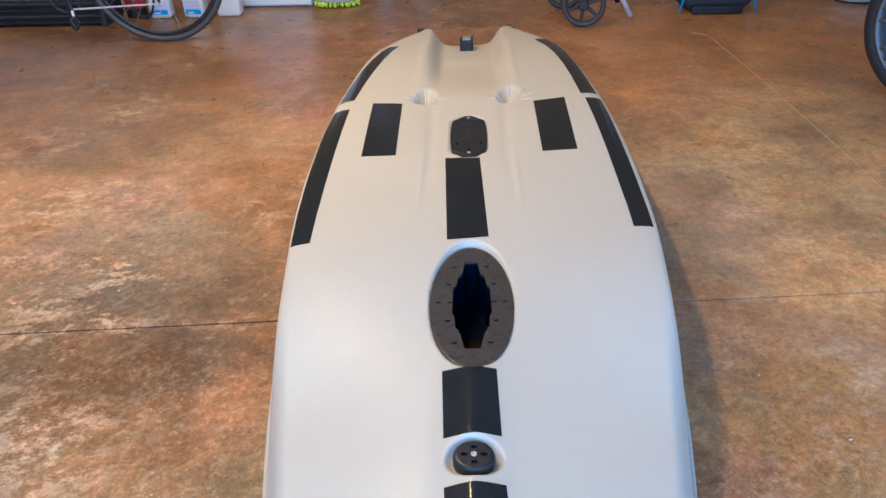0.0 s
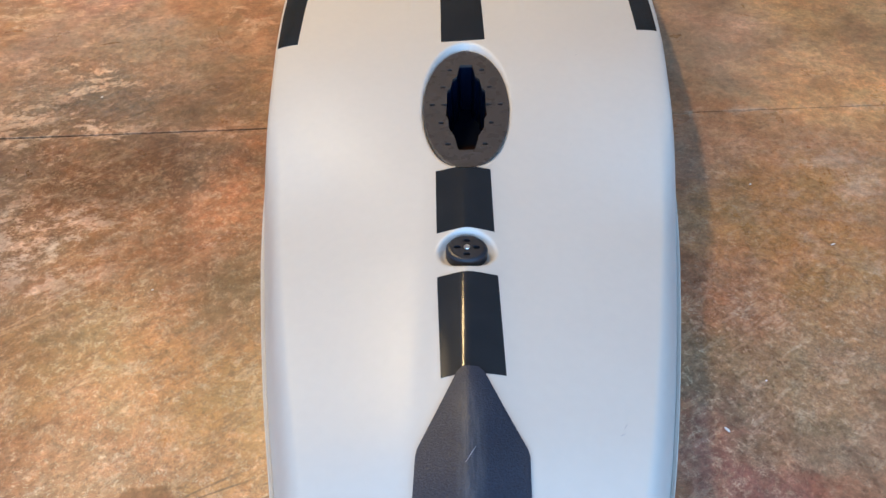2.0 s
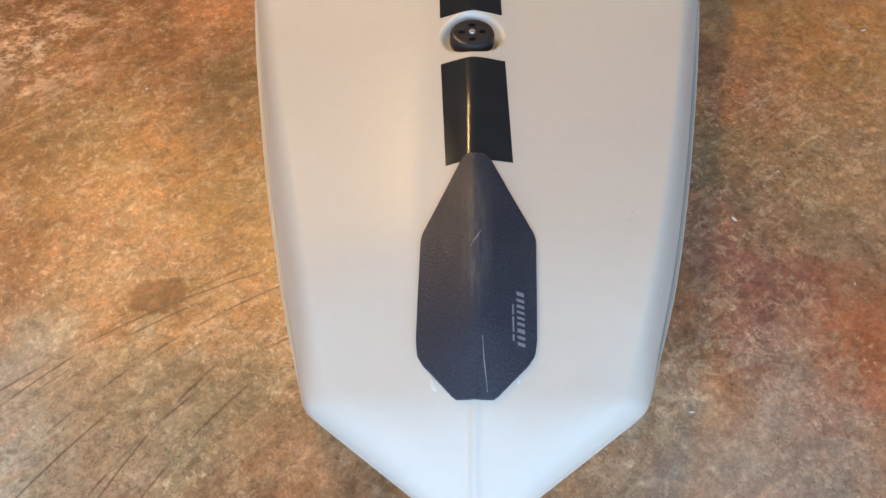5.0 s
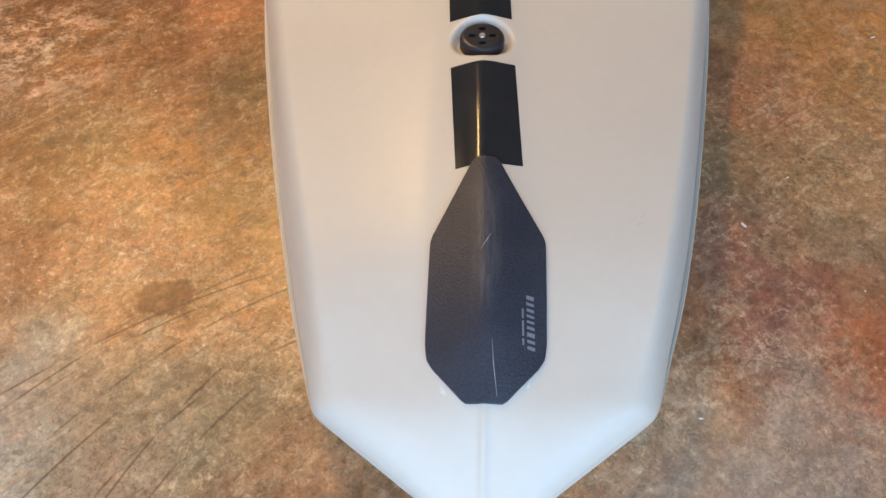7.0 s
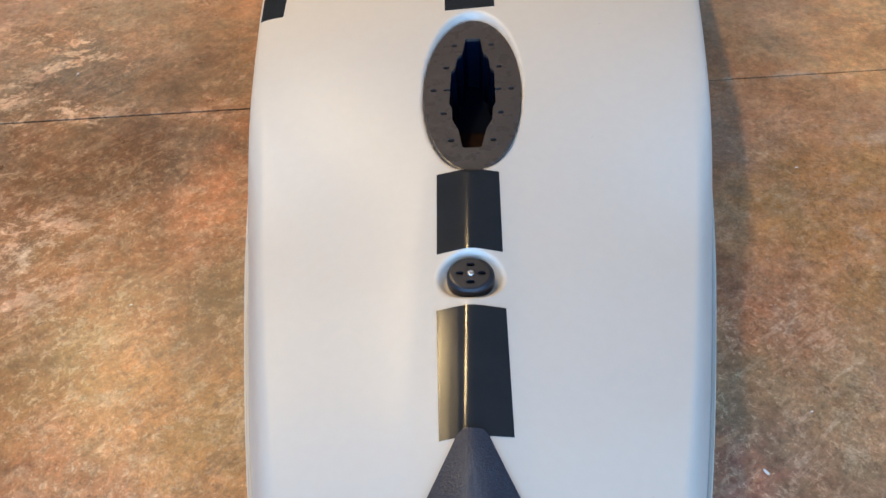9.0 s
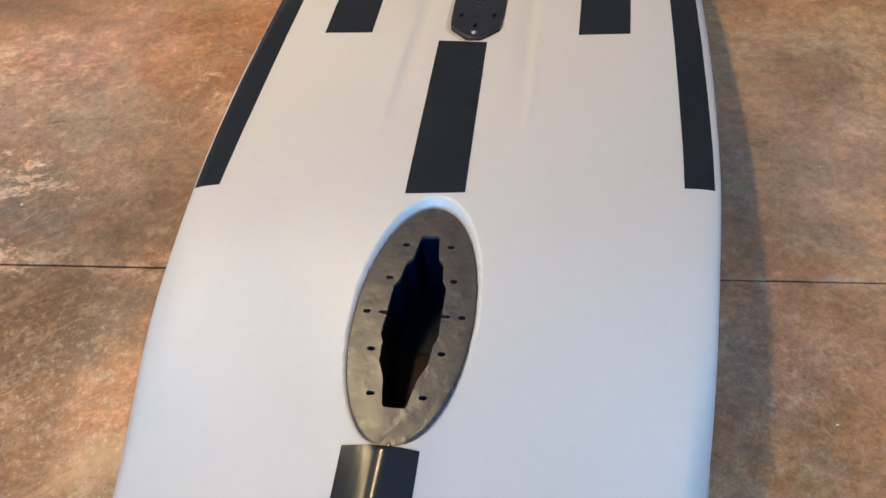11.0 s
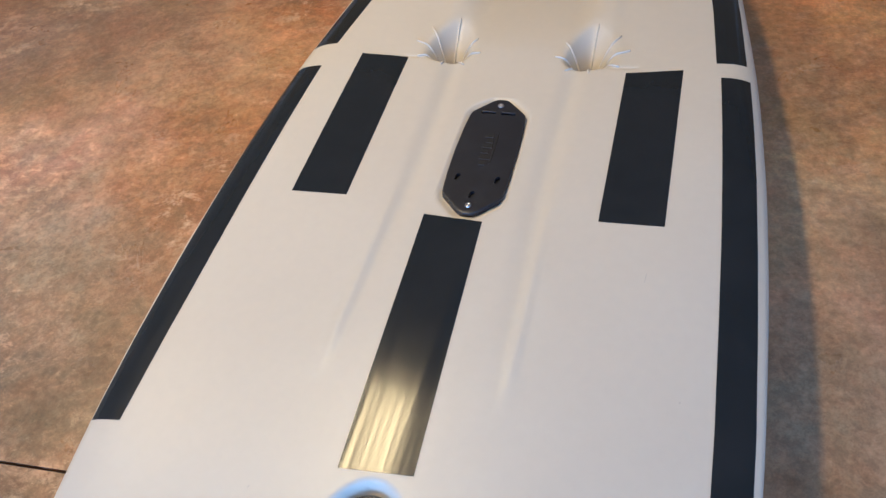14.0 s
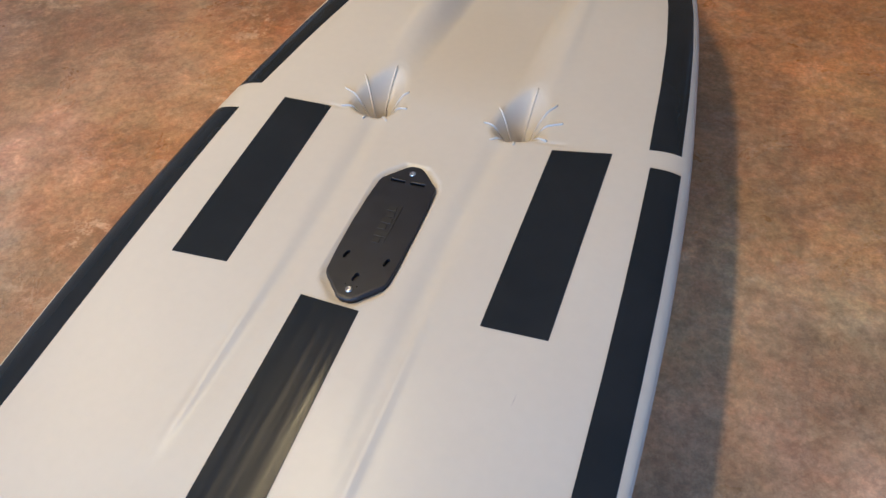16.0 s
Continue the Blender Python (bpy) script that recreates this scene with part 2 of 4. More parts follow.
    # strokes of the trowel in the worn strip
    for sh, lo, hi, a, col in ((61, 0.55, 0.60, 0.45, (0.520, 0.330, 0.180)), (67, 0.55, 0.60, 0.50, (0.130, 0.066, 0.032)), (71, 0.57, 0.61, 0.35, (0.560, 0.420, 0.290))):
        fac = times(ranged(noise_at(1.0, 9, 0.4, 0.68, (sh, sh, 0), (9, 42, 1), 38), lo, hi, 0, a), ranged(noise_at(3.0, 5, 0.3, 0.6, (sh, 3, 0)), 0.42, 0.58, 0.15, 1.0))
        c = mixed(times(fac, times(worn, 0.75)), c, col)
    # pale scaling with crisp ragged edges
    pale = times(ranged(noise_at(9.0, 14, 0.3, 0.80, (5, 5, 0), (0.85, 1.15, 1), 12), 0.54, 0.58), ranged(noise_at(1.3, 4, 0.3, 0.5, (2, 8, 0)), 0.46, 0.60, 0.0, 0.66))
    c = mixed(times(pale, ranged(axes.outputs["X"], 0.15, 0.45, 1.0, 0.25)), c, (0.540, 0.390, 0.280))
    # scaled patches with a place of their own: x, y, size, strength
    scale_mask = ranged(noise_at(15, 14, 0.25, 0.80, (3, 9, 0), (0.8, 1.25, 1), 10), 0.50, 0.54)
    for x, y, r, a in ((-1.37, 1.22, 0.26, 0.75), (-1.70, 1.78, 0.30, 0.35), (-1.10, 1.30, 0.24, 0.6), (-1.48, 2.12, 0.20, 0.7), (-0.95, 0.22, 0.26, 0.5), (-1.15, 0.68, 0.22, 0.55),
                       (0.92, 1.52, 0.22, 0.15), (0.90, 1.12, 0.18, 0.2), (0.85, 0.42, 0.20, 0.25)):
        c = mixed(times(scale_mask, ranged(away(x, y), r, r * 0.3, 0, a)), c, (0.560, 0.410, 0.300))
    # smoky dark patches
    c = mixed(ranged(away(-1.95, 2.75, 0.9), 1.15, 0.5, 0, 0.5), c, (0.150, 0.082, 0.034))
    for x, y, r, a, col in ((-1.36, 1.58, 0.30, 0.65, (0.175, 0.120, 0.070)), (-1.15, 1.92, 0.24, 0.5, (0.150, 0.075, 0.045)), (-1.25, 1.02, 0.18, 0.55, (0.250, 0.180, 0.150)),
                            (0.74, 1.36, 0.16, 0.45, (0.170, 0.100, 0.055)), (1.30, 1.85, 0.28, 0.45, (0.200, 0.115, 0.060))):
        c = mixed(ranged(away(x, y), r, r * 0.25, 0, a), c, col)
    # fine dark pits
    pits = n.new("ShaderNodeTexVoronoi")
    pits.inputs["Scale"].default_value = 70
    l.new(wobbled, pits.inputs["Vector"])
    c = mixed(times(ranged(pits.outputs["Distance"], 0.16, 0.05), ranged(noise_at(6, 4, 0, 0.6, (8, 8, 0)), 0.50, 0.60, 0, 0.7)), c, (0.095, 0.048, 0.026))
    # pale chipped lips of the joint
    slope = n.new("ShaderNodeVectorMath")
    slope.operation = "DOT_PRODUCT"
    l.new(where, slope.inputs[0])
    slope.inputs[1].default_value = (-0.0735, 1, 0)
    lip = sums("ABSOLUTE", sums("SUBTRACT", slope.outputs["Value"], 0.68), 0.0)
    c = mixed(times(ranged(lip, 0.030, 0.004), ranged(noise_at(11, 10, 1.0, 0.7, (9, 2, 0)), 0.50, 0.58, 0, 0.65)), c, (0.480, 0.330, 0.215))
    # one dark oval drip stain
    flat = n.new("ShaderNodeVectorMath")
    flat.operation = "DISTANCE"
    mp = n.new("ShaderNodeMapping")
    mp.inputs["Scale"].default_value = (1, 1.45, 1)
    mp.inputs["Rotation"].default_value = (0, 0, radians(-14))
    jitter = n.new("ShaderNodeVectorMath")
    jitter.operation = "MULTIPLY_ADD"
    l.new(noise_at(26, 10, 0, 0.75, (1, 7, 0), colour=True), jitter.inputs[0])
    jitter.inputs[1].default_value = (0.05, 0.05, 0)
    l.new(where, jitter.inputs[2])
    l.new(jitter.outputs[0], mp.inputs[0])
    l.new(mp.outputs[0], flat.inputs[0])
    q = Matrix.Rotation(radians(-14), 3, "Z") @ Vector((-0.475, -0.317 * 1.45, 0))
    flat.inputs[1].default_value = q
    c = mixed(ranged(flat.outputs["Value"], 0.052, 0.042, 0, 0.92), c, (0.180, 0.078, 0.030))
    # thin dark scratches in wide arcs
    for x, y, r in ((0.05, -1.30, 1.06), (0.30, -1.05, 0.905), (0.15, -1.60, 1.39), (0.02, -0.98, 0.640), (0.10, -1.16, 0.928), (0.36, -1.36, 1.214), (0.20, -1.02, 0.750), (0.22, -1.45, 1.30)):
        ringd = n.new("ShaderNodeVectorMath")
        ringd.operation = "DISTANCE"
        l.new(where, ringd.inputs[0])
        ringd.inputs[1].default_value = (x, y, 0)
        off = sums("ABSOLUTE", sums("SUBTRACT", ringd.outputs["Value"], r), 0.0)
        line = times(ranged(off, 0.0026, 0.0006), ranged(noise_at(7, 4, 0, 0.6, (x * 30, 2, 0)), 0.45, 0.55, 0, 0.75))
        near = ranged(away(-0.50, -0.46), 0.44, 0.26)
        c = mixed(times(line, near), c, (0.110, 0.062, 0.035))
    # rust, olive and grey shifts, then crisp light and dark at a finger's width
    for sc, sh, lo, hi, a, warm, cool in ((1.25, 77, 0.42, 0.58, 0.50, (1.08, 0.97, 0.80), (0.96, 1.00, 1.06)), (3.4, 81, 0.43, 0.57, 0.30, (1.12, 0.95, 0.78), (0.92, 1.01, 0.92)), (9.0, 87, 0.45, 0.55, 0.24, (1.14, 0.94, 0.74), (0.92, 1.01, 0.92)),
                                          (24, 93, 0.46, 0.54, 0.20, (1.12, 0.95, 0.78), (0.92, 1.01, 0.94))):
        c = mixed(a, c, mixed(ranged(noise_at(sc, 12, 0.25, 0.74, (sh, 3, 0)), lo, hi), warm, cool), "MULTIPLY")
    grain = n.new("ShaderNodeHueSaturation")
    l.new(c, grain.inputs["Color"])
    broad = times(ranged(noise_at(2.3, 7, 0.3, 0.6, (36, 1, 0)), 0.36, 0.64, 0.88, 1.20), ranged(noise_at(5.0, 9, 0.3, 0.7, (46, 1, 0)), 0.40, 0.60, 0.92, 1.11))
    l.new(times(times(times(broad, ranged(noise_at(9, 14, 0.3, 0.85, (6, 1, 0)), 0.35, 0.65, 0.82, 1.20)), times(ranged(noise_at(26, 12, 0.2, 0.80, (16, 1, 0)), 0.45, 0.55, 0.90, 1.10), ranged(noise_at(60, 10, 0.2, 0.80, (26, 1, 0)), 0.44, 0.56, 0.88, 1.12))), sums("ADD", times(ranged(noise_at(150, 8, 0, 0.88, (3, 3, 0)), 0.3, 0.7, -0.3, 0.3), times(worn, 1.2)), 1.0)), grain.inputs["Value"])
    l.new(grain.outputs[0], p.inputs["Base Color"])
    l.new(ranged(noise_at(5, 8, 0.5), 0.3, 0.7, 0.25, 0.39), p.inputs["Roughness"])
    p.inputs["Specular IOR Level"].default_value = 0.45
    b = n.new("ShaderNodeBump")
    b.inputs["Strength"].default_value, b.inputs["Distance"].default_value = 0.07, 0.002
    l.new(noise_at(45, 8, 0.2, 0.7), b.inputs["Height"])
    l.new(b.outputs[0], p.inputs["Normal"])
    return m


CONCRETE = stained_concrete()
JOINT = material("joint_dirt", (0.035, 0.026, 0.02), 0.9)
FILLER = material("pale_filler", (0.52, 0.36, 0.21), 0.7, grain=0.2, grain_scale=90)
PAINT = material("wall_paint", (0.74, 0.73, 0.71), 0.7, other=(0.70, 0.69, 0.67), scale=2, bump=0.1, bump_scale=120)
# unseen far wall's colour, picked for warm bounce and darker floor reflections
WARMWALL = material("warm_bounce_wall", (0.46, 0.29, 0.14), 0.6, other=(0.40, 0.245, 0.115), scale=1.2, grain=0.1, grain_scale=40)
# tan for the unseen right wall, so that it bounces less blue
TANWALL = material("tan_bounce_wall", (0.52, 0.43, 0.33), 0.7, other=(0.48, 0.39, 0.30), scale=1.5)
BOARD = material("ceiling_paint", (0.70, 0.69, 0.67), 0.8, other=(0.66, 0.65, 0.63), scale=1.5, bump=0.1, bump_scale=90)
HULL = material("sand_polyethylene", (0.548, 0.495, 0.407), 0.345, other=(0.533, 0.479, 0.392), scale=3, grain=0.012, grain_scale=60, bump=0.02, bump_scale=260, rough_var=0.01)
HULL.node_tree.nodes["Principled BSDF"].inputs["Specular IOR Level"].default_value = 0.36


def uneven(m):
    """The slow waves of a rotation-moulded skin."""
    n, l = m.node_tree.nodes, m.node_tree.links
    p = n["Principled BSDF"]
    t = n.new("ShaderNodeTexNoise")
    t.inputs["Scale"].default_value, t.inputs["Detail"].default_value = 8.0, 2
    l.new(n.new("ShaderNodeTexCoord").outputs["Object"], t.inputs["Vector"])
    b = n.new("ShaderNodeBump")
    b.inputs["Strength"].default_value, b.inputs["Distance"].default_value = 0.5, 0.0025
    l.new(t.outputs[0], b.inputs["Height"])
    l.new(p.inputs["Normal"].links[0].from_socket, b.inputs["Normal"])
    l.new(b.outputs[0], p.inputs["Normal"])


uneven(HULL)
TAPE = material("black_vinyl", (0.013, 0.0155, 0.0175), 0.20, other=(0.017, 0.019, 0.021), scale=9, rough_var=0.02)
TAPE.node_tree.nodes["Principled BSDF"].inputs["Specular IOR Level"].default_value = 0.30


def brushed(m, low, high):
    """Faint lengthwise drag lines in the gloss."""
    n, l = m.node_tree.nodes, m.node_tree.links
    mp = n.new("ShaderNodeMapping")
    mp.inputs["Scale"].default_value = (130, 3, 1)
    l.new(n.new("ShaderNodeTexCoord").outputs["Object"], mp.inputs[0])
    t = n.new("ShaderNodeTexNoise")
    t.inputs["Scale"].default_value, t.inputs["Detail"].default_value = 1.0, 6
    l.new(mp.outputs[0], t.inputs["Vector"])
    r = n.new("ShaderNodeMapRange")
    for q, v in enumerate((0.35, 0.65, low, high), 1):
        r.inputs[q].default_value = v
    l.new(t.outputs[0], r.inputs[0])
    l.new(r.outputs[0], n["Principled BSDF"].inputs["Roughness"])


def rippled(m):
    """Shallow lengthwise waves, as in film that was drawn on by hand."""
    n, l = m.node_tree.nodes, m.node_tree.links
    where = n.new("ShaderNodeTexCoord").outputs["Object"]
    normal = None
    for sx, sy, strength, depth in ((26, 1.2, 0.5, 0.0016), (150, 4.0, 0.15, 0.0003)):
        mp = n.new("ShaderNodeMapping")
        mp.inputs["Scale"].default_value = (sx, sy, 1)
        l.new(where, mp.inputs[0])
        t = n.new("ShaderNodeTexNoise")
        t.inputs["Scale"].default_value, t.inputs["Detail"].default_value = 1.0, 2
        l.new(mp.outputs[0], t.inputs["Vector"])
        b = n.new("ShaderNodeBump")
        b.inputs["Strength"].default_value, b.inputs["Distance"].default_value = strength, depth
        l.new(t.outputs[0], b.inputs["Height"])
        if normal:
            l.new(normal, b.inputs["Normal"])
        normal = b.outputs[0]
    l.new(normal, n["Principled BSDF"].inputs["Normal"])


brushed(TAPE, 0.125, 0.19)
rippled(TAPE)
BUMPER = material("navy_black_plastic", (0.014, 0.018, 0.029), 0.44, other=(0.019, 0.023, 0.035), scale=12, grain=0.35, grain_scale=360, bump=0.5, bump_scale=360, rough_var=0.08)


def scuff(m, x0, y0, y1, colour):
    """Pale rub marks along the keel on the bumper plate."""
    n, l = m.node_tree.nodes, m.node_tree.links
    p = n["Principled BSDF"]
    where = n.new("ShaderNodeTexCoord").outputs["Object"]
    xyz = n.new("ShaderNodeSeparateXYZ")
    l.new(where, xyz.inputs[0])
    mp = n.new("ShaderNodeMapping")
    mp.inputs["Scale"].default_value = (160, 16, 1)
    l.new(where, mp.inputs[0])
    t = n.new("ShaderNodeTexNoise")
    t.inputs["Scale"].default_value, t.inputs["Detail"].default_value, t.inputs["Roughness"].default_value = 1.0, 8, 0.7
    l.new(mp.outputs[0], t.inputs["Vector"])

    def ranged(v, a, b, c=0.0, d=1.0):
        r = n.new("ShaderNodeMapRange")
        r.interpolation_type = "SMOOTHSTEP"
        for k, q in enumerate((a, b, c, d), 1):
            r.inputs[k].default_value = q
        l.new(v, r.inputs[0])
        return r.outputs[0]

    def times(a, b):
        r = n.new("ShaderNodeMath")
        r.operation = "MULTIPLY"
        l.new(a, r.inputs[0])
        l.new(b, r.inputs[1])
        return r.outputs[0]
    f = times(times(ranged(xyz.outputs[0], x0 - 0.024, x0), ranged(xyz.outputs[0], x0 + 0.026, x0)), times(ranged(xyz.outputs[1], y0 - 0.04, y0 + 0.03), ranged(xyz.outputs[1], y1 + 0.02, y1 - 0.03)))
    f = times(f, ranged(t.outputs[0], 0.40, 0.72, 0.15, 0.75))
    mix = n.new("ShaderNodeMix")
    mix.data_type = "RGBA"
    old = p.inputs["Base Color"].links[0].from_socket
    l.new(f, mix.inputs[0])
    l.new(old, mix.inputs[6])
    mix.inputs[7].default_value = (*colour, 1)
    l.new(mix.outputs[2], p.inputs["Base Color"])


scuff(BUMPER, 0.003, -0.44, -0.27, (0.11, 0.105, 0.10))
BLACK = material("black_plastic", (0.015, 0.015, 0.018), 0.36, other=(0.020, 0.020, 0.024), scale=20, bump=0.06, bump_scale=900, rough_var=0.05)
BLACK.node_tree.nodes["Principled BSDF"].inputs["Specular IOR Level"].default_value = 0.36
PLATE = material("charcoal_plastic", (0.050, 0.042, 0.036), 0.29, other=(0.055, 0.046, 0.039), scale=14, bump=0.7, bump_scale=36, rough_var=0.05)
PLATE.node_tree.nodes["Principled BSDF"].inputs["Specular IOR Level"].default_value = 0.34
# near-black, with the shade deep inside openings put into the colour
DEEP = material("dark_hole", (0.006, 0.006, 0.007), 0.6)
# navy plastic, taken near black with the well's shade in the colour
WELL = material("shaded_navy_well_plastic", (0.0013, 0.003, 0.010), 0.32)
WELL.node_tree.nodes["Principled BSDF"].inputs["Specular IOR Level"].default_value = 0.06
# lower half of the well: warm light caught inside, put in as brown
WELL_WARM = material("warm_lit_well_plastic", (0.012, 0.0042, 0.0022), 0.4)
WELL_WARM.node_tree.nodes["Principled BSDF"].inputs["Specular IOR Level"].default_value = 0.06
STEEL = material("stainless_steel", (0.62, 0.61, 0.60), 0.28, 1.0)
PRINT = material("grey_print", (0.15, 0.16, 0.18), 0.6)
EMBOSS = material("embossed_plastic", (0.012, 0.012, 0.013), 0.42)
SCUFF = material("pale_scuff", (0.30, 0.29, 0.28), 0.6)
NICK = material("grey_rub_mark", (0.42, 0.38, 0.33), 0.6)
GLUE = material("clear_white_sealant", (0.58, 0.55, 0.48), 0.3)
RUBBER = material("tyre_rubber", (0.050, 0.051, 0.056), 0.5, grain=0.1, grain_scale=80)
TYRE = material("black_tyre_rubber", (0.014, 0.014, 0.015), 0.7, grain=0.1, grain_scale=80)
COVER = material("grey_cover", (0.30, 0.31, 0.33), 0.4)
RIM = material("dark_alloy", (0.11, 0.11, 0.115), 0.45, 0.2)
ALLOY = material("silver_aluminium", (0.62, 0.62, 0.63), 0.3, 1.0)
BRIGHT = material("bright_zinc", (0.66, 0.66, 0.67), 0.35, 0.25)
DARKRIM = material("black_moulded_rim", (0.028, 0.029, 0.032), 0.5)
WHITE = material("white_enamel", (0.72, 0.73, 0.74), 0.35, other=(0.69, 0.70, 0.72), scale=3)
JUG = material("milky_polyethylene", (0.74, 0.73, 0.70), 0.4)
BLUE = material("blue_label", (0.03, 0.36, 0.80), 0.4)
LILAC = material("lilac_label", (0.60, 0.56, 0.74), 0.5)
RED = material("red_paint", (0.42, 0.03, 0.035), 0.4)
LIME = material("lime_microfibre", (0.55, 0.75, 0.03), 0.9, grain=0.25, grain_scale=60)
GREY = material("grey_cloth", (0.28, 0.30, 0.32), 0.8)
NYLON = material("black_nylon", (0.025, 0.027, 0.032), 0.75, bump=0.3, bump_scale=350)
CORD = material("blue_cord", (0.02, 0.30, 0.62), 0.5)
CHIP = material("pale_chip", (0.62, 0.58, 0.50), 0.7)
LAMPGLASS = bpy.data.materials.new("lit_diffuser")
LAMPGLASS.use_nodes = True
LAMPGLASS.node_tree.nodes["Principled BSDF"].inputs["Emission Color"].default_value = (1, 0.66, 0.32, 1)
LAMPGLASS.node_tree.nodes["Principled BSDF"].inputs["Emission Strength"].default_value = 3


# ---- mesh helpers ----
def part(name, bm, mat, parent=None, label="", smooth=False):
    """Links a bmesh as one mesh object, under a thing or a part if given."""
    me = bpy.data.meshes.new(name)
    if smooth:
        for f in bm.faces:
            f.smooth = True
    bm.to_mesh(me)
    bm.free()
    me.materials.append(mat)
    ob = new(name, me)
    if parent:
        ob.parent = parent
    if label:
        ob["label"] = label
    return ob


def raw(name, verts, faces, mat, parent=None, label="", smooth=True):
    me = bpy.data.meshes.new(name)
    me.from_pydata(verts, [], faces)
    me.polygons.foreach_set("use_smooth", [smooth] * len(me.polygons))
    me.materials.append(mat)
    me.update()
    ob = new(name, me)
    if parent:
        ob.parent = parent
    if label:
        ob["label"] = label
    return ob


def thing(name, place, label, category, group="", kind=""):
    ob = new(name)
    ob.location = place
    ob.empty_display_size = 0.05
    return tagged(ob, label, category, group, kind)


def box(bm, size, centre=(0, 0, 0), bevel=0.0, rot=None, segments=2):
    m = Matrix.Translation(centre) @ (rot or Matrix()) @ Matrix.Diagonal((*size, 1))
    vs = bmesh.ops.create_cube(bm, size=1, matrix=m)["verts"]
    if bevel:
        es = list({e for v in vs for e in v.link_edges})
        bmesh.ops.bevel(bm, geom=es, offset=bevel, segments=segments, affect="EDGES", profile=0.5)
    return bm


def lathe(profile, steps=32, squash=(1, 1), closed=True):
    """A turned solid about z from (radius, height) pairs; closed: with a disc at each end, else as a ring."""
    bm = bmesh.new()
    rings = []
    for r, z in profile:
        rings.append([bm.verts.new((r * math.cos(a) * squash[0], r * math.sin(a) * squash[1], z)) for a in np.linspace(0, 2 * math.pi, steps, endpoint=False)])
    for a, b in zip(rings, rings[1:]):
        for i in range(steps):
            j = (i + 1) % steps
            bm.faces.new((a[i], a[j], b[j], b[i]))
    if closed:
        bm.faces.new(rings[-1])
        bm.faces.new(rings[0][::-1])
    else:
        for i in range(steps):
            j = (i + 1) % steps
            bm.faces.new((rings[-1][i], rings[-1][j], rings[0][j], rings[0][i]))
    bmesh.ops.recalc_face_normals(bm, faces=bm.faces)
    return bm


def tube(bm, points, radius, steps=8, ends=None):
    """A round bar along points; radius may taper to the value ends at both tips."""
    pts = [Vector(p) for p in points]
    rings = []
    for i, p in enumerate(pts):
        d = (pts[min(i + 1, len(pts) - 1)] - pts[max(i - 1, 0)]).normalized()
        q = d.to_track_quat("Z", "Y")
        r = radius if ends is None or 0 < i < len(pts) - 1 else ends
        rings.append([bm.verts.new(p + q @ Vector((r * math.cos(a), r * math.sin(a), 0))) for a in np.linspace(0, 2 * math.pi, steps, endpoint=False)])
    for a, b in zip(rings, rings[1:]):
        for i in range(steps):
            j = (i + 1) % steps
            bm.faces.new((a[i], a[j], b[j], b[i]))
    bm.faces.new(rings[0][::-1])
    bm.faces.new(rings[-1])
    return bm


def ring_bar(bm, centre, r_ring, r_bar, m=Matrix(), steps=64, sides=12, squash=1.0):
    """A torus with its axis along local y."""
    rings = []
    for a in np.linspace(0, 2 * math.pi, steps, endpoint=False):
        ring = []
        for b in np.linspace(0, 2 * math.pi, sides, endpoint=False):
            rr = r_ring + r_bar * math.cos(b)
            ring.append(bm.verts.new(Vector(centre) + m @ Vector((rr * math.cos(a), r_bar * squash * math.sin(b), rr * math.sin(a)))))
        rings.append(ring)
    for i in range(steps):
        a, b = rings[i], rings[(i + 1) % steps]
        for k in range(sides):
            j = (k + 1) % sides
            bm.faces.new((a[k], a[j], b[j], b[k]))
    bmesh.ops.recalc_face_normals(bm, faces=bm.faces)
    return bm


def pierced(outer, holes, thick, chamfer=0.0, depth=None):
    """A flat plate with its top at z 0, a chamfered rim and holes through it."""
    bm = bmesh.new()
    edges = []

    def loop(pts, z):
        vs = [bm.verts.new((x, y, z)) for x, y in pts]
        es = [bm.edges.new((vs[i], vs[(i + 1) % len(vs)])) for i in range(len(vs))]
        return vs, es

    def wall(a, b):
        for i in range(len(a)):
            j = (i + 1) % len(a)
            bm.faces.new((a[i], a[j], b[j], b[i]))

    top, es = loop(outer, 0)
    edges += es
    cx, cy = np.mean(outer, 0)
    size = max(abs(x - cx) for x, _ in outer)
    k = 1 + chamfer / size
    for h in holes:
        vs, es = loop(h, 0)
        edges += es
        wall([bm.verts.new((x, y, -(depth or thick))) for x, y in h], vs)
    bmesh.ops.triangle_fill(bm, edges=edges, use_beauty=True, normal=(0, 0, 1))
    low = top
    if chamfer:
        for f, g in ((0.45, 0.12), (0.85, 0.5), (1.0, 1.0)):
            low2 = [bm.verts.new((cx + (x - cx) * (1 + (k - 1) * f), cy + (y - cy) * (1 + (k - 1) * f), -chamfer * g)) for x, y in outer]
            wall(low, low2)
            low = low2
    wall(low, [bm.verts.new((v.co.x, v.co.y, -thick)) for v in low])
    bmesh.ops.recalc_face_normals(bm, faces=bm.faces)
    return bm


def round_slot(x, y, half, r, turn=0.0, n=6):
    pts = []
    for s, a0 in ((1, -90), (-1, 90)):
        for a in np.linspace(a0, a0 + 180, n):
            pts.append((s * half + r * math.cos(radians(a)), r * math.sin(radians(a))))
    c, q = math.cos(radians(turn)), math.sin(radians(turn))
    return [(x + c * u - q * v, y + q * u + c * v) for u, v in pts]


def smooth_step(a, b, x):
    t = np.clip((x - a) / (b - a), 0, 1)
    return t * t * (3 - 2 * t)


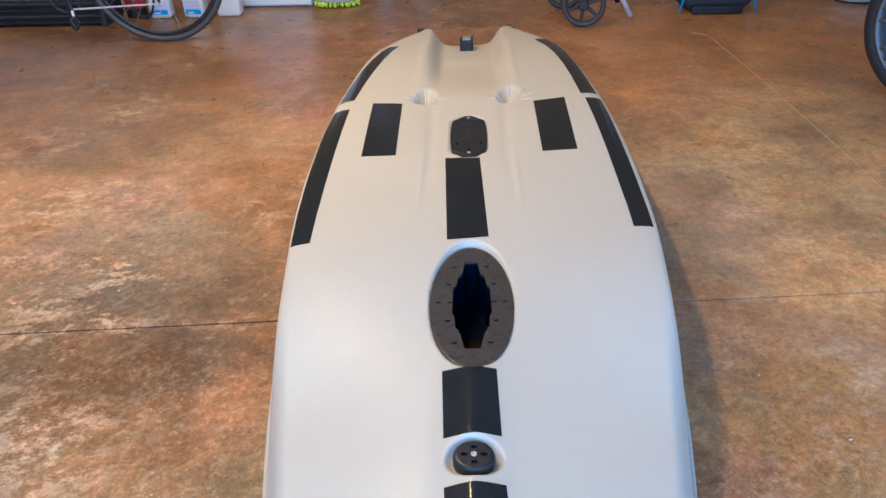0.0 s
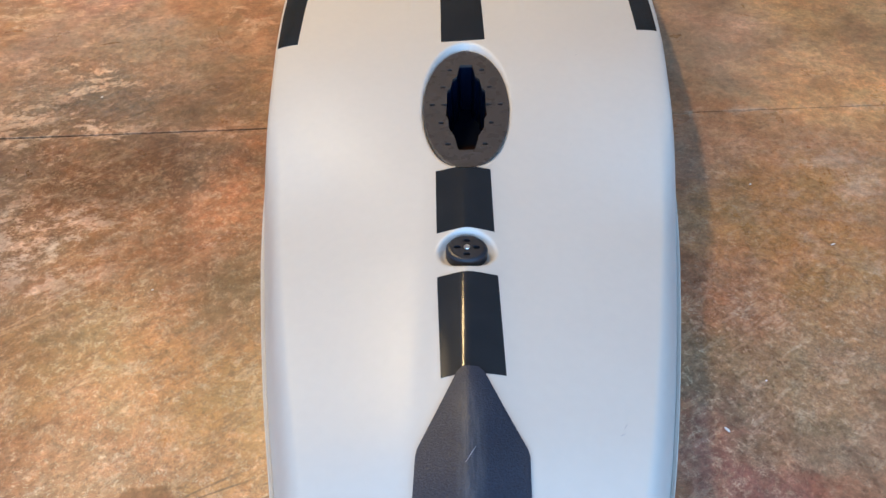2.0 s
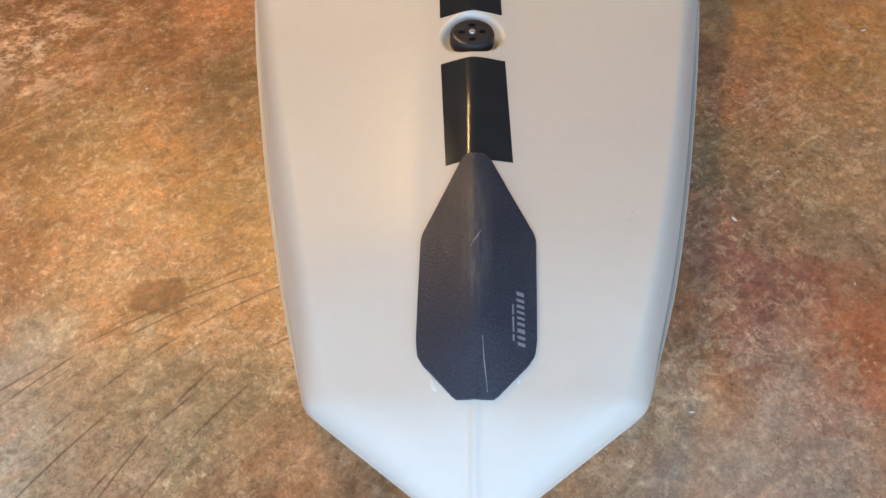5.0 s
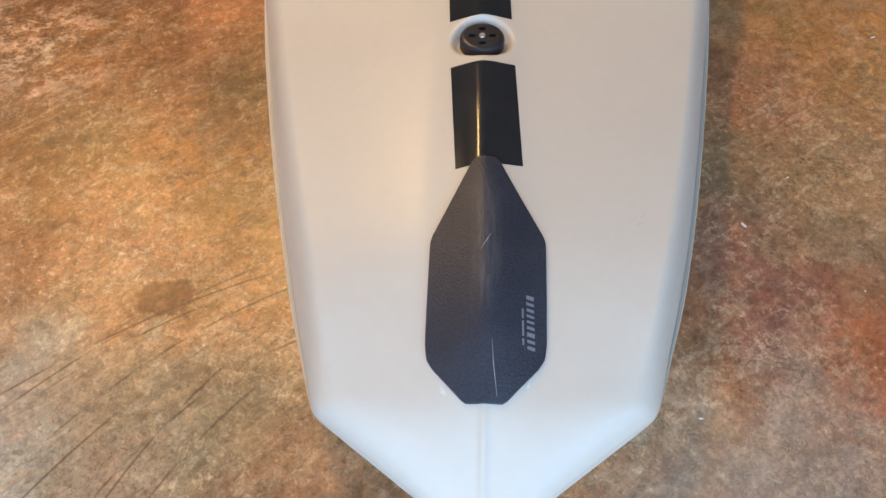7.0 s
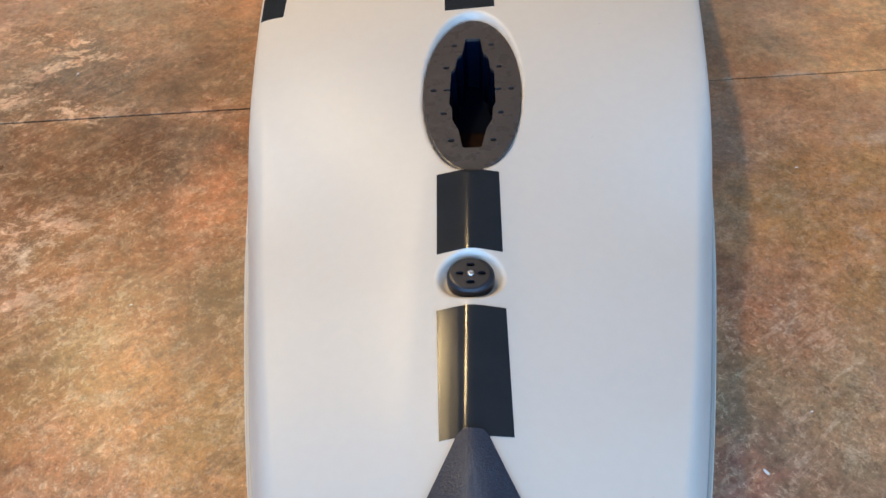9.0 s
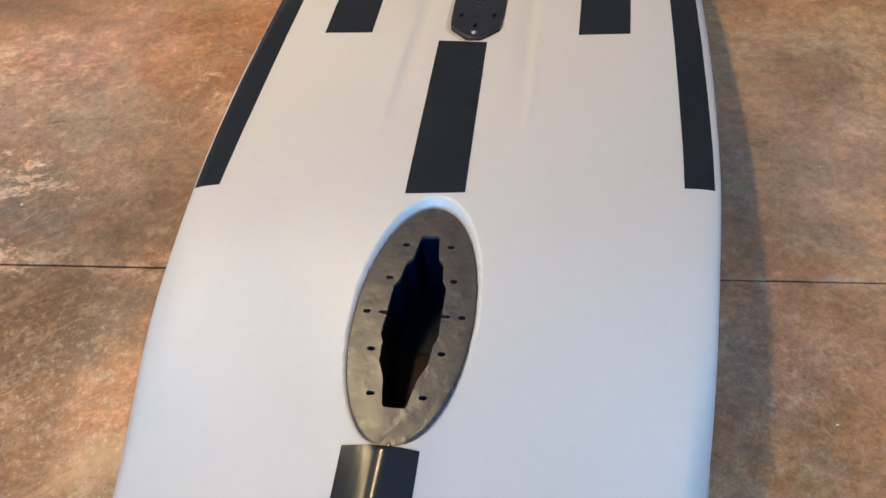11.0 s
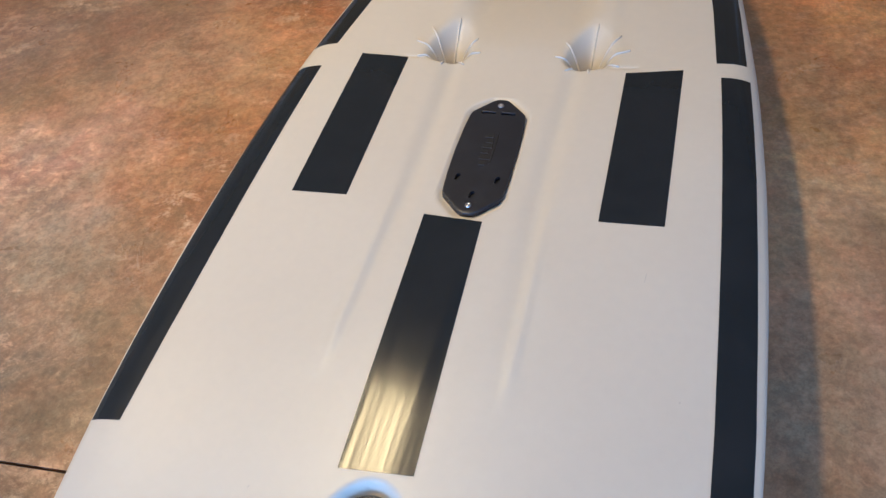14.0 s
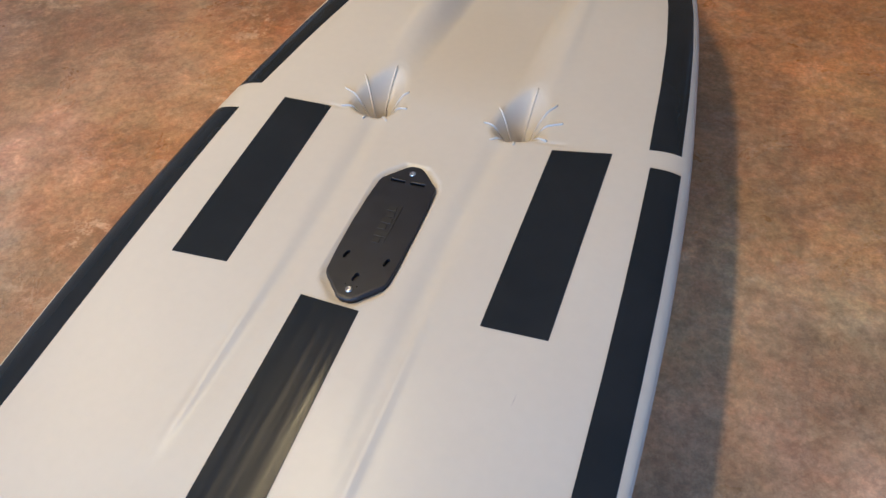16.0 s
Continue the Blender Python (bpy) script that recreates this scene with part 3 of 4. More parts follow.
# ---- the room ----
def room():
    x0, x1, y0, y1, top = -4.2, 4.2, -2.5, 5.4, 2.6
    base = part("floor", box(bmesh.new(), (x1 - x0 + 0.4, y1 - y0 + 4.4, 0.10), ((x0 + x1) / 2, (y0 + y1) / 2 - 2, -0.064)), JOINT)
    tagged(base, "acid-stained brown and orange sealed concrete garage floor", "floor", kind="structure")

    def joint(x):
        return 0.68 + 0.0735 * x

    gap = 0.0028
    for near in (True, False):
        s = -gap if near else gap
        far_y = y0 - 4 if near else y1 + 0.2
        line = [(x, joint(x) + s * w) for x, w in ((x0 - 0.2, 1.5), (-0.4, 0.95), (x1 + 0.2, 0.6))]
        pts = line + [(x1 + 0.2, far_y), (x0 - 0.2, far_y)]
        bm = bmesh.new()
        f = bm.faces.new([bm.verts.new((x, y, 0)) for x, y in pts])
        if f.normal.z < 0 or near:
            bmesh.ops.reverse_faces(bm, faces=[f])
        bmesh.ops.recalc_face_normals(bm, faces=bm.faces)
        r = bmesh.ops.extrude_face_region(bm, geom=list(bm.faces))
        for v in r["geom"]:
            if isinstance(v, bmesh.types.BMVert):
                v.co.z = -0.014
        bmesh.ops.recalc_face_normals(bm, faces=bm.faces)
        part("slab", bm, CONCRETE, base)
    bm = bmesh.new()
    pts = [(1.372, 0.79), (1.373, 1.33), (1.370, 1.77), (1.352, 2.5), (1.322, 3.17), (1.25, 3.22)]
    for a, b in zip(pts, pts[1:]):
        tube(bm, [(*a, 0.0), (*b, 0.0)], 0.0014, 6)
    part("crack_filler", bm, FILLER, base, "thin pale filled crack line")

    def wall(name, size, centre, mat=PAINT, label="plain white painted garage wall"):
        return tagged(part(name, box(bmesh.new(), size, centre), mat), label, "wall", kind="structure")

    # far wall stays out of view, added brown to shape the bounce
    wall("wall_north", (x1 - x0 + 0.4, 0.2, top), (0, y1 + 0.1, top / 2), WARMWALL, "unseen far garage wall, brown to warm its bounce light")
    wall("wall_west", (0.2, y1 - y0, top), (x0 - 0.1, (y0 + y1) / 2, top / 2))
    # right wall, out of view; tan keeps blue bounce off the floor
    wall("wall_east", (0.2, y1 - y0, top), (x1 + 0.1, (y0 + y1) / 2, top / 2), TANWALL, "unseen side garage wall, tan to tone its bounce light")
    wall("wall_south_left", (2.1, 0.2, top), (x0 + 1.05, y0 - 0.1, top / 2))
    wall("wall_south_right", (1.1, 0.2, top), (x1 - 0.55, y0 - 0.1, top / 2))
    wall("wall_south_header", (5.2, 0.2, 0.33), (0.5, y0 - 0.1, top - 0.165))
    for x, w in ((1.92, 0.16), (-0.66, 0.14), (-0.35, 0.10)):
        tagged(part("trim", box(bmesh.new(), (w, 0.03, 2.1), (x, y1 - 0.016, 1.05)), PAINT), "white painted upright trim board", "trim", kind="structure")
    ceiling = part("ceiling", box(bmesh.new(), (x1 - x0 + 0.4, y1 - y0 + 0.4, 0.15), (0, (y0 + y1) / 2, top + 0.08)), BOARD)
    tagged(ceiling, "plain white painted garage ceiling", "ceiling", kind="structure")
    for x, y in ((-0.84, 1.42), (-2.1, 1.40)):
        lamp = thing("ceiling_lamp", (x, y, top), "slim white linear ceiling lamp with a warm diffuser", "lamp", "ceiling lamps")
        part("housing", box(bmesh.new(), (0.19, 1.22, 0.026), (0, 0, -0.013), 0.005), WHITE, lamp)
        part("diffuser", box(bmesh.new(), (0.15, 1.16, 0.012), (0, 0, -0.0325), 0.005), LAMPGLASS, lamp, "glowing warm diffuser")
        for s in (-1, 1):
            part("end_cap", box(bmesh.new(), (0.17, 0.02, 0.014), (0, s * 0.592, -0.0335), 0.003), WHITE, lamp)


room()


# ---- the kayak, keel up ----
W_Y = (-0.708, -0.70, -0.668, -0.615, -0.563, -0.50, -0.40, -0.30, -0.20, -0.10, 0.0, 0.10, 0.20, 0.30, 0.40, 0.50, 0.60, 0.70, 0.80, 1.0, 1.25, 1.5, 1.6, 1.93, 2.07, 2.2, 2.37, 2.50, 2.65)
W_X = (0.012, 0.030, 0.077, 0.150, 0.222, 0.2435, 0.2725, 0.2995, 0.3240, 0.346, 0.367, 0.3855, 0.402, 0.4125, 0.4215, 0.4300, 0.4400, 0.4505, 0.4585, 0.469, 0.4725, 0.466, 0.460, 0.431, 0.412, 0.389, 0.341, 0.287, 0.203)
Z_Y = (-0.708, -0.69, -0.66, -0.63, -0.60, -0.577, -0.48, -0.367, -0.20, 0.0, 0.2, 0.66, 1.1, 1.6, 2.2, 2.7)
Z_Z = (0.086, 0.101, 0.123, 0.1425, 0.159, 0.171, 0.198, 0.2145, 0.2185, 0.2195, 0.2215, 0.2370, 0.2395, 0.2410, 0.2425, 0.2230)
E_Y = (-0.708, -0.66, -0.56, 0.0, 0.15, 0.25, 0.4, 0.5, 0.7, 1.2, 2.2, 2.7)
E_Z = (0.074, 0.086, 0.098, 0.100, 0.110, 0.126, 0.160, 0.180, 0.195, 0.200, 0.202, 0.185)
_ys = np.linspace(-0.708, 2.70, 3409)


def _soft(xs, vs, width):
    v = np.interp(_ys, xs, vs)
    k = np.exp(-0.5 * (np.arange(-3 * width, 3 * width + 1) / width) ** 2)
    k /= k.sum()
    pad = 3 * width
    ext = np.concatenate([2 * v[0] - v[pad:0:-1], v, 2 * v[-1] - v[-2:-pad - 2:-1]])
    return np.convolve(ext, k, "valid")


_blend = smooth_step(-0.54, -0.40, _ys)
_w = _soft(W_Y, W_X, 7) * (1 - _blend) + _soft(W_Y, W_X, 60) * _blend
_w = np.maximum(_w, 0.008)
_zs = smooth_step(-0.60, -0.45, _ys)
_z = _soft(Z_Y, Z_Z, 14) * (1 - _zs) + _soft(Z_Y, Z_Z, 45) * _zs
_e = _soft(E_Y, E_Z, 40)


def half_width(y):
    return np.interp(y, _ys, _w)


def bottom(y):
    return np.interp(y, _ys, _z)


def edge_z(y):
    """Height of the edge where the hull is widest: the gunwale at the bow, the turn of the bilge further back."""
    return np.interp(y, _ys, _e)


def middle(y):
    return 0.001 + 0.0045 * smooth_step(-0.6, -0.3, y) - 0.003 * smooth_step(0.6, 1.0, y)


def fullness(y):
    return 2.6 + 5.4 * smooth_step(0.0, 0.70, y)


# the keel's fold: a crest rounded over a finger's width, flanks of 14 degrees that run out into the bottom
_kx = np.linspace(0, 0.12, 241)
_slope = 0.25 * np.tanh(_kx / 0.008) * (1 - smooth_step(0.040, 0.10, _kx))
_kz = _slope.sum() * 0.0005 - np.cumsum(_slope) * 0.0005


def base_z(x, y):
    """The hull without its recesses."""
    w, zb, n = half_width(y), bottom(y), fullness(y)
    s = np.clip(np.abs(x - middle(y)) / w, 0, 0.99999)
    ze = np.minimum(edge_z(y), zb - 0.004)
    full = ze + (zb - ze) * (1 - s ** n) ** (1 / n)
    # from the bow to the drive a shallow V turns into sides that flare out to the gunwale
    ridge = smooth_step(0.60, 0.05, y) * smooth_step(-0.64, -0.46, y)
    rise = 0.125 * ridge * (np.sqrt(x * x + 0.0025) - 0.05)
    full = full - rise * (1 - s ** 4)
    top, side, k = zb - rise, ze + 3.0 * w * (1 - s), 0.055
    flared = np.minimum(top, side) - np.maximum(k - np.abs(top - side), 0) ** 2 / (4 * k)
    u = smooth_step(-0.60, -0.44, y) * (1 - smooth_step(0.02, 0.45, y))
    z = full + (flared - full) * u
    z = z + ridge * (np.interp(np.abs(x), _kx, _kz) - 0.006)
    z = z + 0.004 * smooth_step(-0.54, -0.60, y) * np.exp(-(x / 0.006) ** 2)
    z = z + 0.022 * smooth_step(0.8, 1.5, y) * (1 - smooth_step(1.9, 2.4, y)) * (x / 0.44) ** 2 * (1 - s ** 14)
    return z + 0.021 * x


def funnel(dx, dy):
    """0 at a scupper's hole, 1 on its rim, which is blunt in front and runs to a point behind."""
    u = np.abs(dx) / 0.051
    v = np.abs(dy) / np.where(dy > 0, 0.138, 0.036)
    k = np.where(dy > 0, 1.65, 2.0)
    return (u ** k + v ** k) ** (1 / k)


def hull_z(x, y):
    z = base_z(x, y)
    ax = np.abs(x)
    # tunnel to the stern between two ridges, and the shallow grooves ahead of it
    z = z - 0.052 * smooth_step(1.58, 2.15, y) * (1 - smooth_step(0.098, 0.166, ax))
    z = z + 0.004 * smooth_step(1.6, 1.9, y) * (1 - smooth_step(2.2, 2.5, y)) * np.exp(-((ax - 0.178) / 0.014) ** 2)
    groove = smooth_step(0.75, 1.25, y) * (1 - smooth_step(1.5, 1.62, y))
    gx = 0.128 - 0.012 * np.sin(np.clip((y - 0.8) / 0.75, 0, 1) * math.pi)
    z = z - 0.0055 * groove * (np.exp(-((ax - gx) / 0.019) ** 2)) - 0.002 * groove * (1 - smooth_step(gx - 0.02, gx + 0.02, ax))
    z = z - 0.0015 * np.exp(-((y - 1.545) / 0.004) ** 2) * (ax < 0.24) * (ax > 0.19)
    z = z + 0.0032 * smooth_step(0.76, 0.88, y) * (1 - smooth_step(1.0, 1.28, y)) * np.exp(-((ax - 0.133) / 0.008) ** 2)
    # scupper funnels
    e = funnel(ax - 0.146, y - 1.573)
    z = z - 0.088 * np.clip(1 - e, 0, 1) ** 1.25 - 0.07 * np.clip(1 - e / 0.34, 0, 1) - 0.0015 * np.exp(-((e - 1) / 0.08) ** 2)
    # pan for the oval drive plate, with its well
    e = np.sqrt((x / 0.0915) ** 2 + ((y - 0.428) / 0.223) ** 2)
    z = np.where(e < 0.99, z - 0.020 * smooth_step(0.995, 0.93, e) - 0.14 * smooth_step(0.84, 0.74, e), z)
    # round dish
    r = np.sqrt(x * x + (y * 1.12) ** 2)
    z = z - 0.017 * smooth_step(0.051, 0.036, r)
    # shallow bed of the hatch plate
    e = np.sqrt((np.abs(x) / 0.0600) ** 4 + (np.abs(y - 1.272) / 0.157) ** 4)
    e = np.maximum(e, (np.abs(x) + np.abs(y - 1.272)) / 0.175)
    z = z - 0.007 * smooth_step(1.04, 0.98, e)
    return z


def build_hull(parent):
    rows = np.unique(np.concatenate([np.linspace(-0.708, -0.5, 70), np.linspace(-0.5, -0.06, 70), np.linspace(-0.06, 0.06, 50), np.linspace(0.06, 0.7, 150),
                                     np.linspace(0.7, 1.5, 130), np.linspace(1.5, 1.76, 110), np.linspace(1.76, 2.70, 140)]))
    flat = np.linspace(0, 0.80, 78)
    turn = 0.80 + 0.20 * (1 - (1 - np.linspace(0, 1, 34)[1:]) ** 2)
    verts, faces = [], []
    for y in rows:
        w = float(half_width(y))
        s = np.concatenate([flat, turn])
        s = np.concatenate([-s[:0:-1], s])
        mid = float(middle(y))
        x = s * w + mid
        warp = np.clip((y - 2.15) / 0.55, 0, 1)
        end = 2.455 + 0.140 * smooth_step(0.050, 0.225, np.abs(x))
        yy = np.where(warp > 0, 2.15 + warp * (end - 2.15), y)
        z = hull_z(x, np.full_like(x, y))
        ring = [(a, b, c) for a, b, c in zip(x, yy, z)]
        lip = []
        for k in (-1, 1):
            zg = float(edge_z(y)) + 0.02 * k * w
            q = float(smooth_step(-0.58, -0.38, y)) * (1 - float(smooth_step(0.05, 0.40, y)))
            u = float(smooth_step(0.05, 0.55, y))
            side = [(w + 0.0002, zg), (w + 0.0008 + 0.0006 * q, zg - 0.0012 * q), (w + 0.0010 + 0.0014 * q, zg - 0.0012 * q), (w + 0.0010 + 0.0022 * q, zg + 0.0012 * q),
                    (w + 0.0010 + 0.0040 * q, zg + 0.0012 * q), (w + 0.001 + 0.0048 * q - 0.0008 * u, zg - 0.002 - 0.006 * u), (w - 0.004 - 0.002 * u, zg - 0.014 - 0.026 * u), (max(w - 0.05 - 0.02 * u, w * 0.5), 0.002)]
            side = [(mid + k * a, y, c) for a, c in side]
            if warp > 0:
                e = 2.455 + 0.140 * float(smooth_step(0.050, 0.225, np.float64(w)))
                side = [(a, 2.15 + warp * (e - 2.15), c) for a, _, c in side]
            lip.append(side)
        verts += lip[0][::-1] + ring + lip[1]
    m = len(verts) // len(rows)
    for i in range(len(rows) - 1):
        for j in range(m - 1):
            a = i * m + j
            faces.append((a, a + 1, a + m + 1, a + m))
    # stern end wall
    last = (len(rows) - 1) * m
    start = len(verts)
    for j in range(m):
        x, y, z = verts[last + j]
        verts.append((x, y - 0.02, min(z, 0.03)))
    for j in range(m - 1):
        faces.append((last + j, last + j + 1, start + j + 1, start + j))
    return raw("hull", verts, faces, HULL, parent, "sand-coloured moulded polyethylene hull")


def patch(name, left, right, mat, parent, label="", lift=0.0007, nu=16, nv=40, shape=hull_z, smooth=True):
    """A thin sheet that lies on the hull between two edges, each a function of 0..1 that gives x, y."""
    verts, faces = [], []
    us, vs = np.linspace(0, 1, nu), np.linspace(0, 1, nv)
    grid = []
    for v in vs:
        (xa, ya), (xb, yb) = left(v), right(v)
        grid.append([(xa + (xb - xa) * u, ya + (yb - ya) * u) for u in us])
    g = np.array(grid)
    z = shape(g[..., 0], g[..., 1])
    for i in range(nv):
        for j in range(nu):
            verts.append((g[i, j, 0], g[i, j, 1], z[i, j] + lift))
    for i in range(nv - 1):
        for j in range(nu - 1):
            a = i * nu + j
            faces.append((a, a + 1, a + nu + 1, a + nu))
    border = [j for j in range(nu)] + [i * nu + nu - 1 for i in range(1, nv)] + [(nv - 1) * nu + j for j in range(nu - 2, -1, -1)] + [i * nu for i in range(nv - 2, 0, -1)]
    verts = verts[:nu * nv]
    for a, b in zip(border, border[1:] + border[:1]):
        k = len(verts)
        for q, drop in ((b, 0), (a, 0), (a, 1), (b, 1)):
            x, y, zz = verts[q]
            verts.append((x, y, zz - drop * (lift + 0.002)))
        faces.append((k, k + 1, k + 2, k + 3))
    ob = raw(name, verts, faces, mat, parent, label, smooth)
    ob.data.polygons.foreach_set("use_smooth", [i < (nv - 1) * (nu - 1) for i in range(len(ob.data.polygons))])
    return ob


def quad(a, b, c, d):
    """Edges of a patch from corners: front left, front right, back right, back left."""
    def edge(p, q):
        return lambda v: (p[0] + (q[0] - p[0]) * v, p[1] + (q[1] - p[1]) * v)
    return edge(a, d), edge(b, c)


def kayak():
    boat = thing("kayak", (0, 0, 0), "sand-coloured fishing kayak lying keel up on the concrete floor", "kayak")
    hull = build_hull(boat)
    # black vinyl patches along the keel, beside the scuppers and round the rails
    tape = "black vinyl guard tape"
    patch("keel_tape", *quad((-0.0555, 0.653), (0.0440, 0.662), (0.0320, 1.104), (-0.0685, 1.107)), TAPE, boat, tape)
    patch("keel_tape", *quad((-0.051, 0.044), (0.0475, 0.046), (0.0450, 0.210), (-0.057, 0.209)), TAPE, boat, tape)
    patch("keel_tape", *quad((-0.038, -0.252), (0.0555, -0.244), (0.050, -0.054), (-0.048, -0.058)), TAPE, boat, tape)
    patch("side_tape", *quad((-0.3165, 1.122), (-0.2155, 1.129), (-0.224, 1.541), (-0.3245, 1.536)), TAPE, boat, tape)
    patch("side_tape", *quad((0.216, 1.129), (0.3175, 1.131), (0.327, 1.538), (0.222, 1.527)), TAPE, boat, tape)

    def rail(sign, y0, y1, ys, ins, outs, skew):
        def outer(v):
            y = y0 + (y1 - y0) * v
            return sign * float(np.interp(y, ys, outs)), y

        def inner(v):
            y = y0 + (y1 - y0) * v
            return sign * float(np.interp(y, ys, ins)), y + skew
        a, b = (outer, inner) if sign < 0 else (inner, outer)
        patch("rail_tape", a, b, TAPE, boat, tape, nu=12, nv=60)

    rail(-1, 0.651, 1.475, (0.65, 0.8, 0.95, 1.1, 1.25, 1.38, 1.48), (0.386, 0.393, 0.397, 0.399, 0.399, 0.398, 0.397), (0.433, 0.446, 0.454, 0.459, 0.461, 0.459, 0.453), 0.005)
    rail(-1, 1.556, 2.225, (1.55, 1.75, 1.9, 2.05, 2.15, 2.23), (0.393, 0.373, 0.353, 0.329, 0.310, 0.288), (0.446, 0.428, 0.408, 0.380, 0.356, 0.330), 0.008)
    rail(1, 0.699, 1.520, (0.69, 0.8, 0.95, 1.1, 1.25, 1.38, 1.53), (0.394, 0.398, 0.400, 0.401, 0.400, 0.398, 0.394), (0.442, 0.448, 0.452, 0.454, 0.454, 0.452, 0.447), -0.003)
    rail(1, 1.568, 2.285, (1.56, 1.75, 1.9, 2.05, 2.15, 2.30), (0.386, 0.377, 0.366, 0.348, 0.330, 0.288), (0.442, 0.432, 0.420, 0.402, 0.384, 0.338), -0.006)

    # small nicks and rub marks
    for x, y, dx, dy in ((0.217, -0.311, 0.003, 0.004), (0.297, 1.027, 0.001, 0.010), (-0.012, 0.640, 0.004, 0.001), (0.205, 0.30, 0.002, 0.003), (0.355, 0.829, 0.001, 0.002), (-0.161, 0.606, 0.001, 0.002), (0.244, 0.591, 0.003, 0.001), (0.211, -0.324, 0.004, 0.002)):
        pts = [(x - dx, y - dy), (x, y), (x + dx, y + dy)]
        part("nick", tube(bmesh.new(), [(a, b, float(hull_z(np.float64(a), np.float64(b)))) for a, b in pts], 0.0007, 5, 0.0002), NICK, hull, "small rub mark")
    # moulded seam along both sides
    for s in (-1, 1):
        pts = []
        for y in np.linspace(0.30, 2.20, 84):
            x = float(middle(y)) + s * (float(half_width(y)) - 0.0004 - 0.002 * float(smooth_step(0.45, 0.30, y)))
            pts.append((x, y if y < 2.15 else 2.15 + (y - 2.15) * 0.8, float(edge_z(y)) + 0.004 + 0.020 * s * float(half_width(y))))
        part("side_seam", tube(bmesh.new(), pts, 0.0024, 8, 0.0008), HULL, hull, "thin moulded seam ridge", True)

    # bow bumper plate
    st = ((-0.572, 0.022), (-0.569, 0.027), (-0.562, 0.034), (-0.530, 0.065), (-0.518, 0.0728), (-0.500, 0.0752), (-0.45, 0.0755), (-0.366, 0.0755), (-0.356, 0.073), (-0.30, 0.045), (-0.262, 0.0265), (-0.248, 0.020), (-0.240, 0.012))
    sy, sx = [a for a, _ in st], [b for _, b in st]

    def edge(sign):
        def f(v):
            y = sy[0] + (sy[-1] - sy[0]) * v
            return 0.001 + 0.005 * min(v * 1.6, 1) * (1 - max(v - 0.65, 0)) + sign * float(np.interp(y, sy, sx)), y
        return f
    bumper = patch("bumper_plate", edge(-1), edge(1), BUMPER, boat, "scuffed navy-black textured plastic bow bumper plate", lift=0.0045, nu=28, nv=90)

    # illegible and brand print as plain bars
    def print_bars(x, y0, lengths, height, gap, slant):
        y = y0
        for w in lengths:
            bm = bmesh.new()
            pts = [(x, y), (x, y - w), (x + height, y - w - slant), (x + height, y - slant)]
            vs = [bm.verts.new((a, b, float(hull_z(np.float64(a), np.float64(b))) + 0.0050)) for a, b in pts]
            bm.faces.new(vs)
            r = bmesh.ops.extrude_face_region(bm, geom=list(bm.faces))
            for v in r["geom"]:
                if isinstance(v, bmesh.types.BMVert):
                    v.co.z -= 0.0008
            bmesh.ops.recalc_face_normals(bm, faces=bm.faces)
            part("print_bar", bm, PRINT, bumper, "pale grey printed bar")
            y -= w + gap
    print_bars(0.0535, -0.440, (0.005, 0.0035, 0.0035, 0.003, 0.003, 0.0035, 0.005, 0.0035, 0.004), 0.0095, 0.0042, 0.002)
    print_bars(0.0475, -0.458, (0.012, 0.019, 0.008), 0.0022, 0.003, 0.0)

    # scratches on the bumper
    for pts in ([(0.010, -0.50), (0.012, -0.53), (0.016, -0.565)], [(-0.004, -0.385), (0.004, -0.372), (0.010, -0.362)]):
        bm = bmesh.new()
        tube(bm, [(a, b, float(hull_z(np.float64(a), np.float64(b))) + 0.0045) for a, b in pts], 0.0006, 5, 0.0002)
        part("scratch", bm, SCUFF, bumper, "thin pale scratch")
    for sx_, sy_, ax_, ay_ in ((-0.050, -0.553, 0.005, 0.008), (0.055, -0.545, 0.003, 0.007)):
        bm = lathe([(1.0, 0), (0.8, 0.5), (0.4, 0.9), (0.05, 1.0)], 16)
        for v in bm.verts:
            wob = 1 + 0.2 * math.sin(3 * math.atan2(v.co.y, v.co.x) + sx_ * 90)
            x, y = sx_ + v.co.x * ax_ * wob, sy_ + v.co.y * ay_ * wob - v.co.x * 0.006 * (1 if sx_ < 0 else -1)
            v.co = (x, y, float(hull_z(np.float64(x), np.float64(y))) - 0.0006 + 0.0016 * v.co.z)
        part("sealant_smear", bm, GLUE, boat, "smear of clear white sealant", True)

    # oval drive plate with its shaped opening
    opening = ((0.151, 0.012), (0.148, 0.0145), (0.104, 0.020), (0.092, 0.029), (0.060, 0.033), (0.048, 0.040), (-0.040, 0.0415), (-0.053, 0.0365), (-0.085, 0.0345), (-0.110, 0.024), (-0.152, 0.0165), (-0.155, 0.014))
    right = [(x, y) for y, x in opening]
    notch = [(0.0405, 0.0005), (0.051, -0.0005), (0.053, -0.0030), (0.051, -0.0055), (0.0405, -0.0065)]
    right = right[:6] + notch + right[6:]
    hole = [(x, y) for x, y in right] + [(-x, y) for x, y in right[::-1]]
    oval = [(0.0862 * math.cos(a), 0.2085 * math.sin(a)) for a in np.linspace(0, 2 * math.pi, 72, endpoint=False)]
    spots = [(0.0355, 0.130), (0.0490, 0.062), (0.0700, -0.003), (0.0500, -0.067), (0.0355, -0.137)]
    holes = [round_slot(s * x, y, 0.0022, 0.0036) for x, y in spots for s in (-1, 1)]
    tilt = pose(0.0010, 0.4195, 0.2255, 0.0, -1.1, 0)
    bm = pierced(oval, [hole] + holes, 0.012, 0.0022)
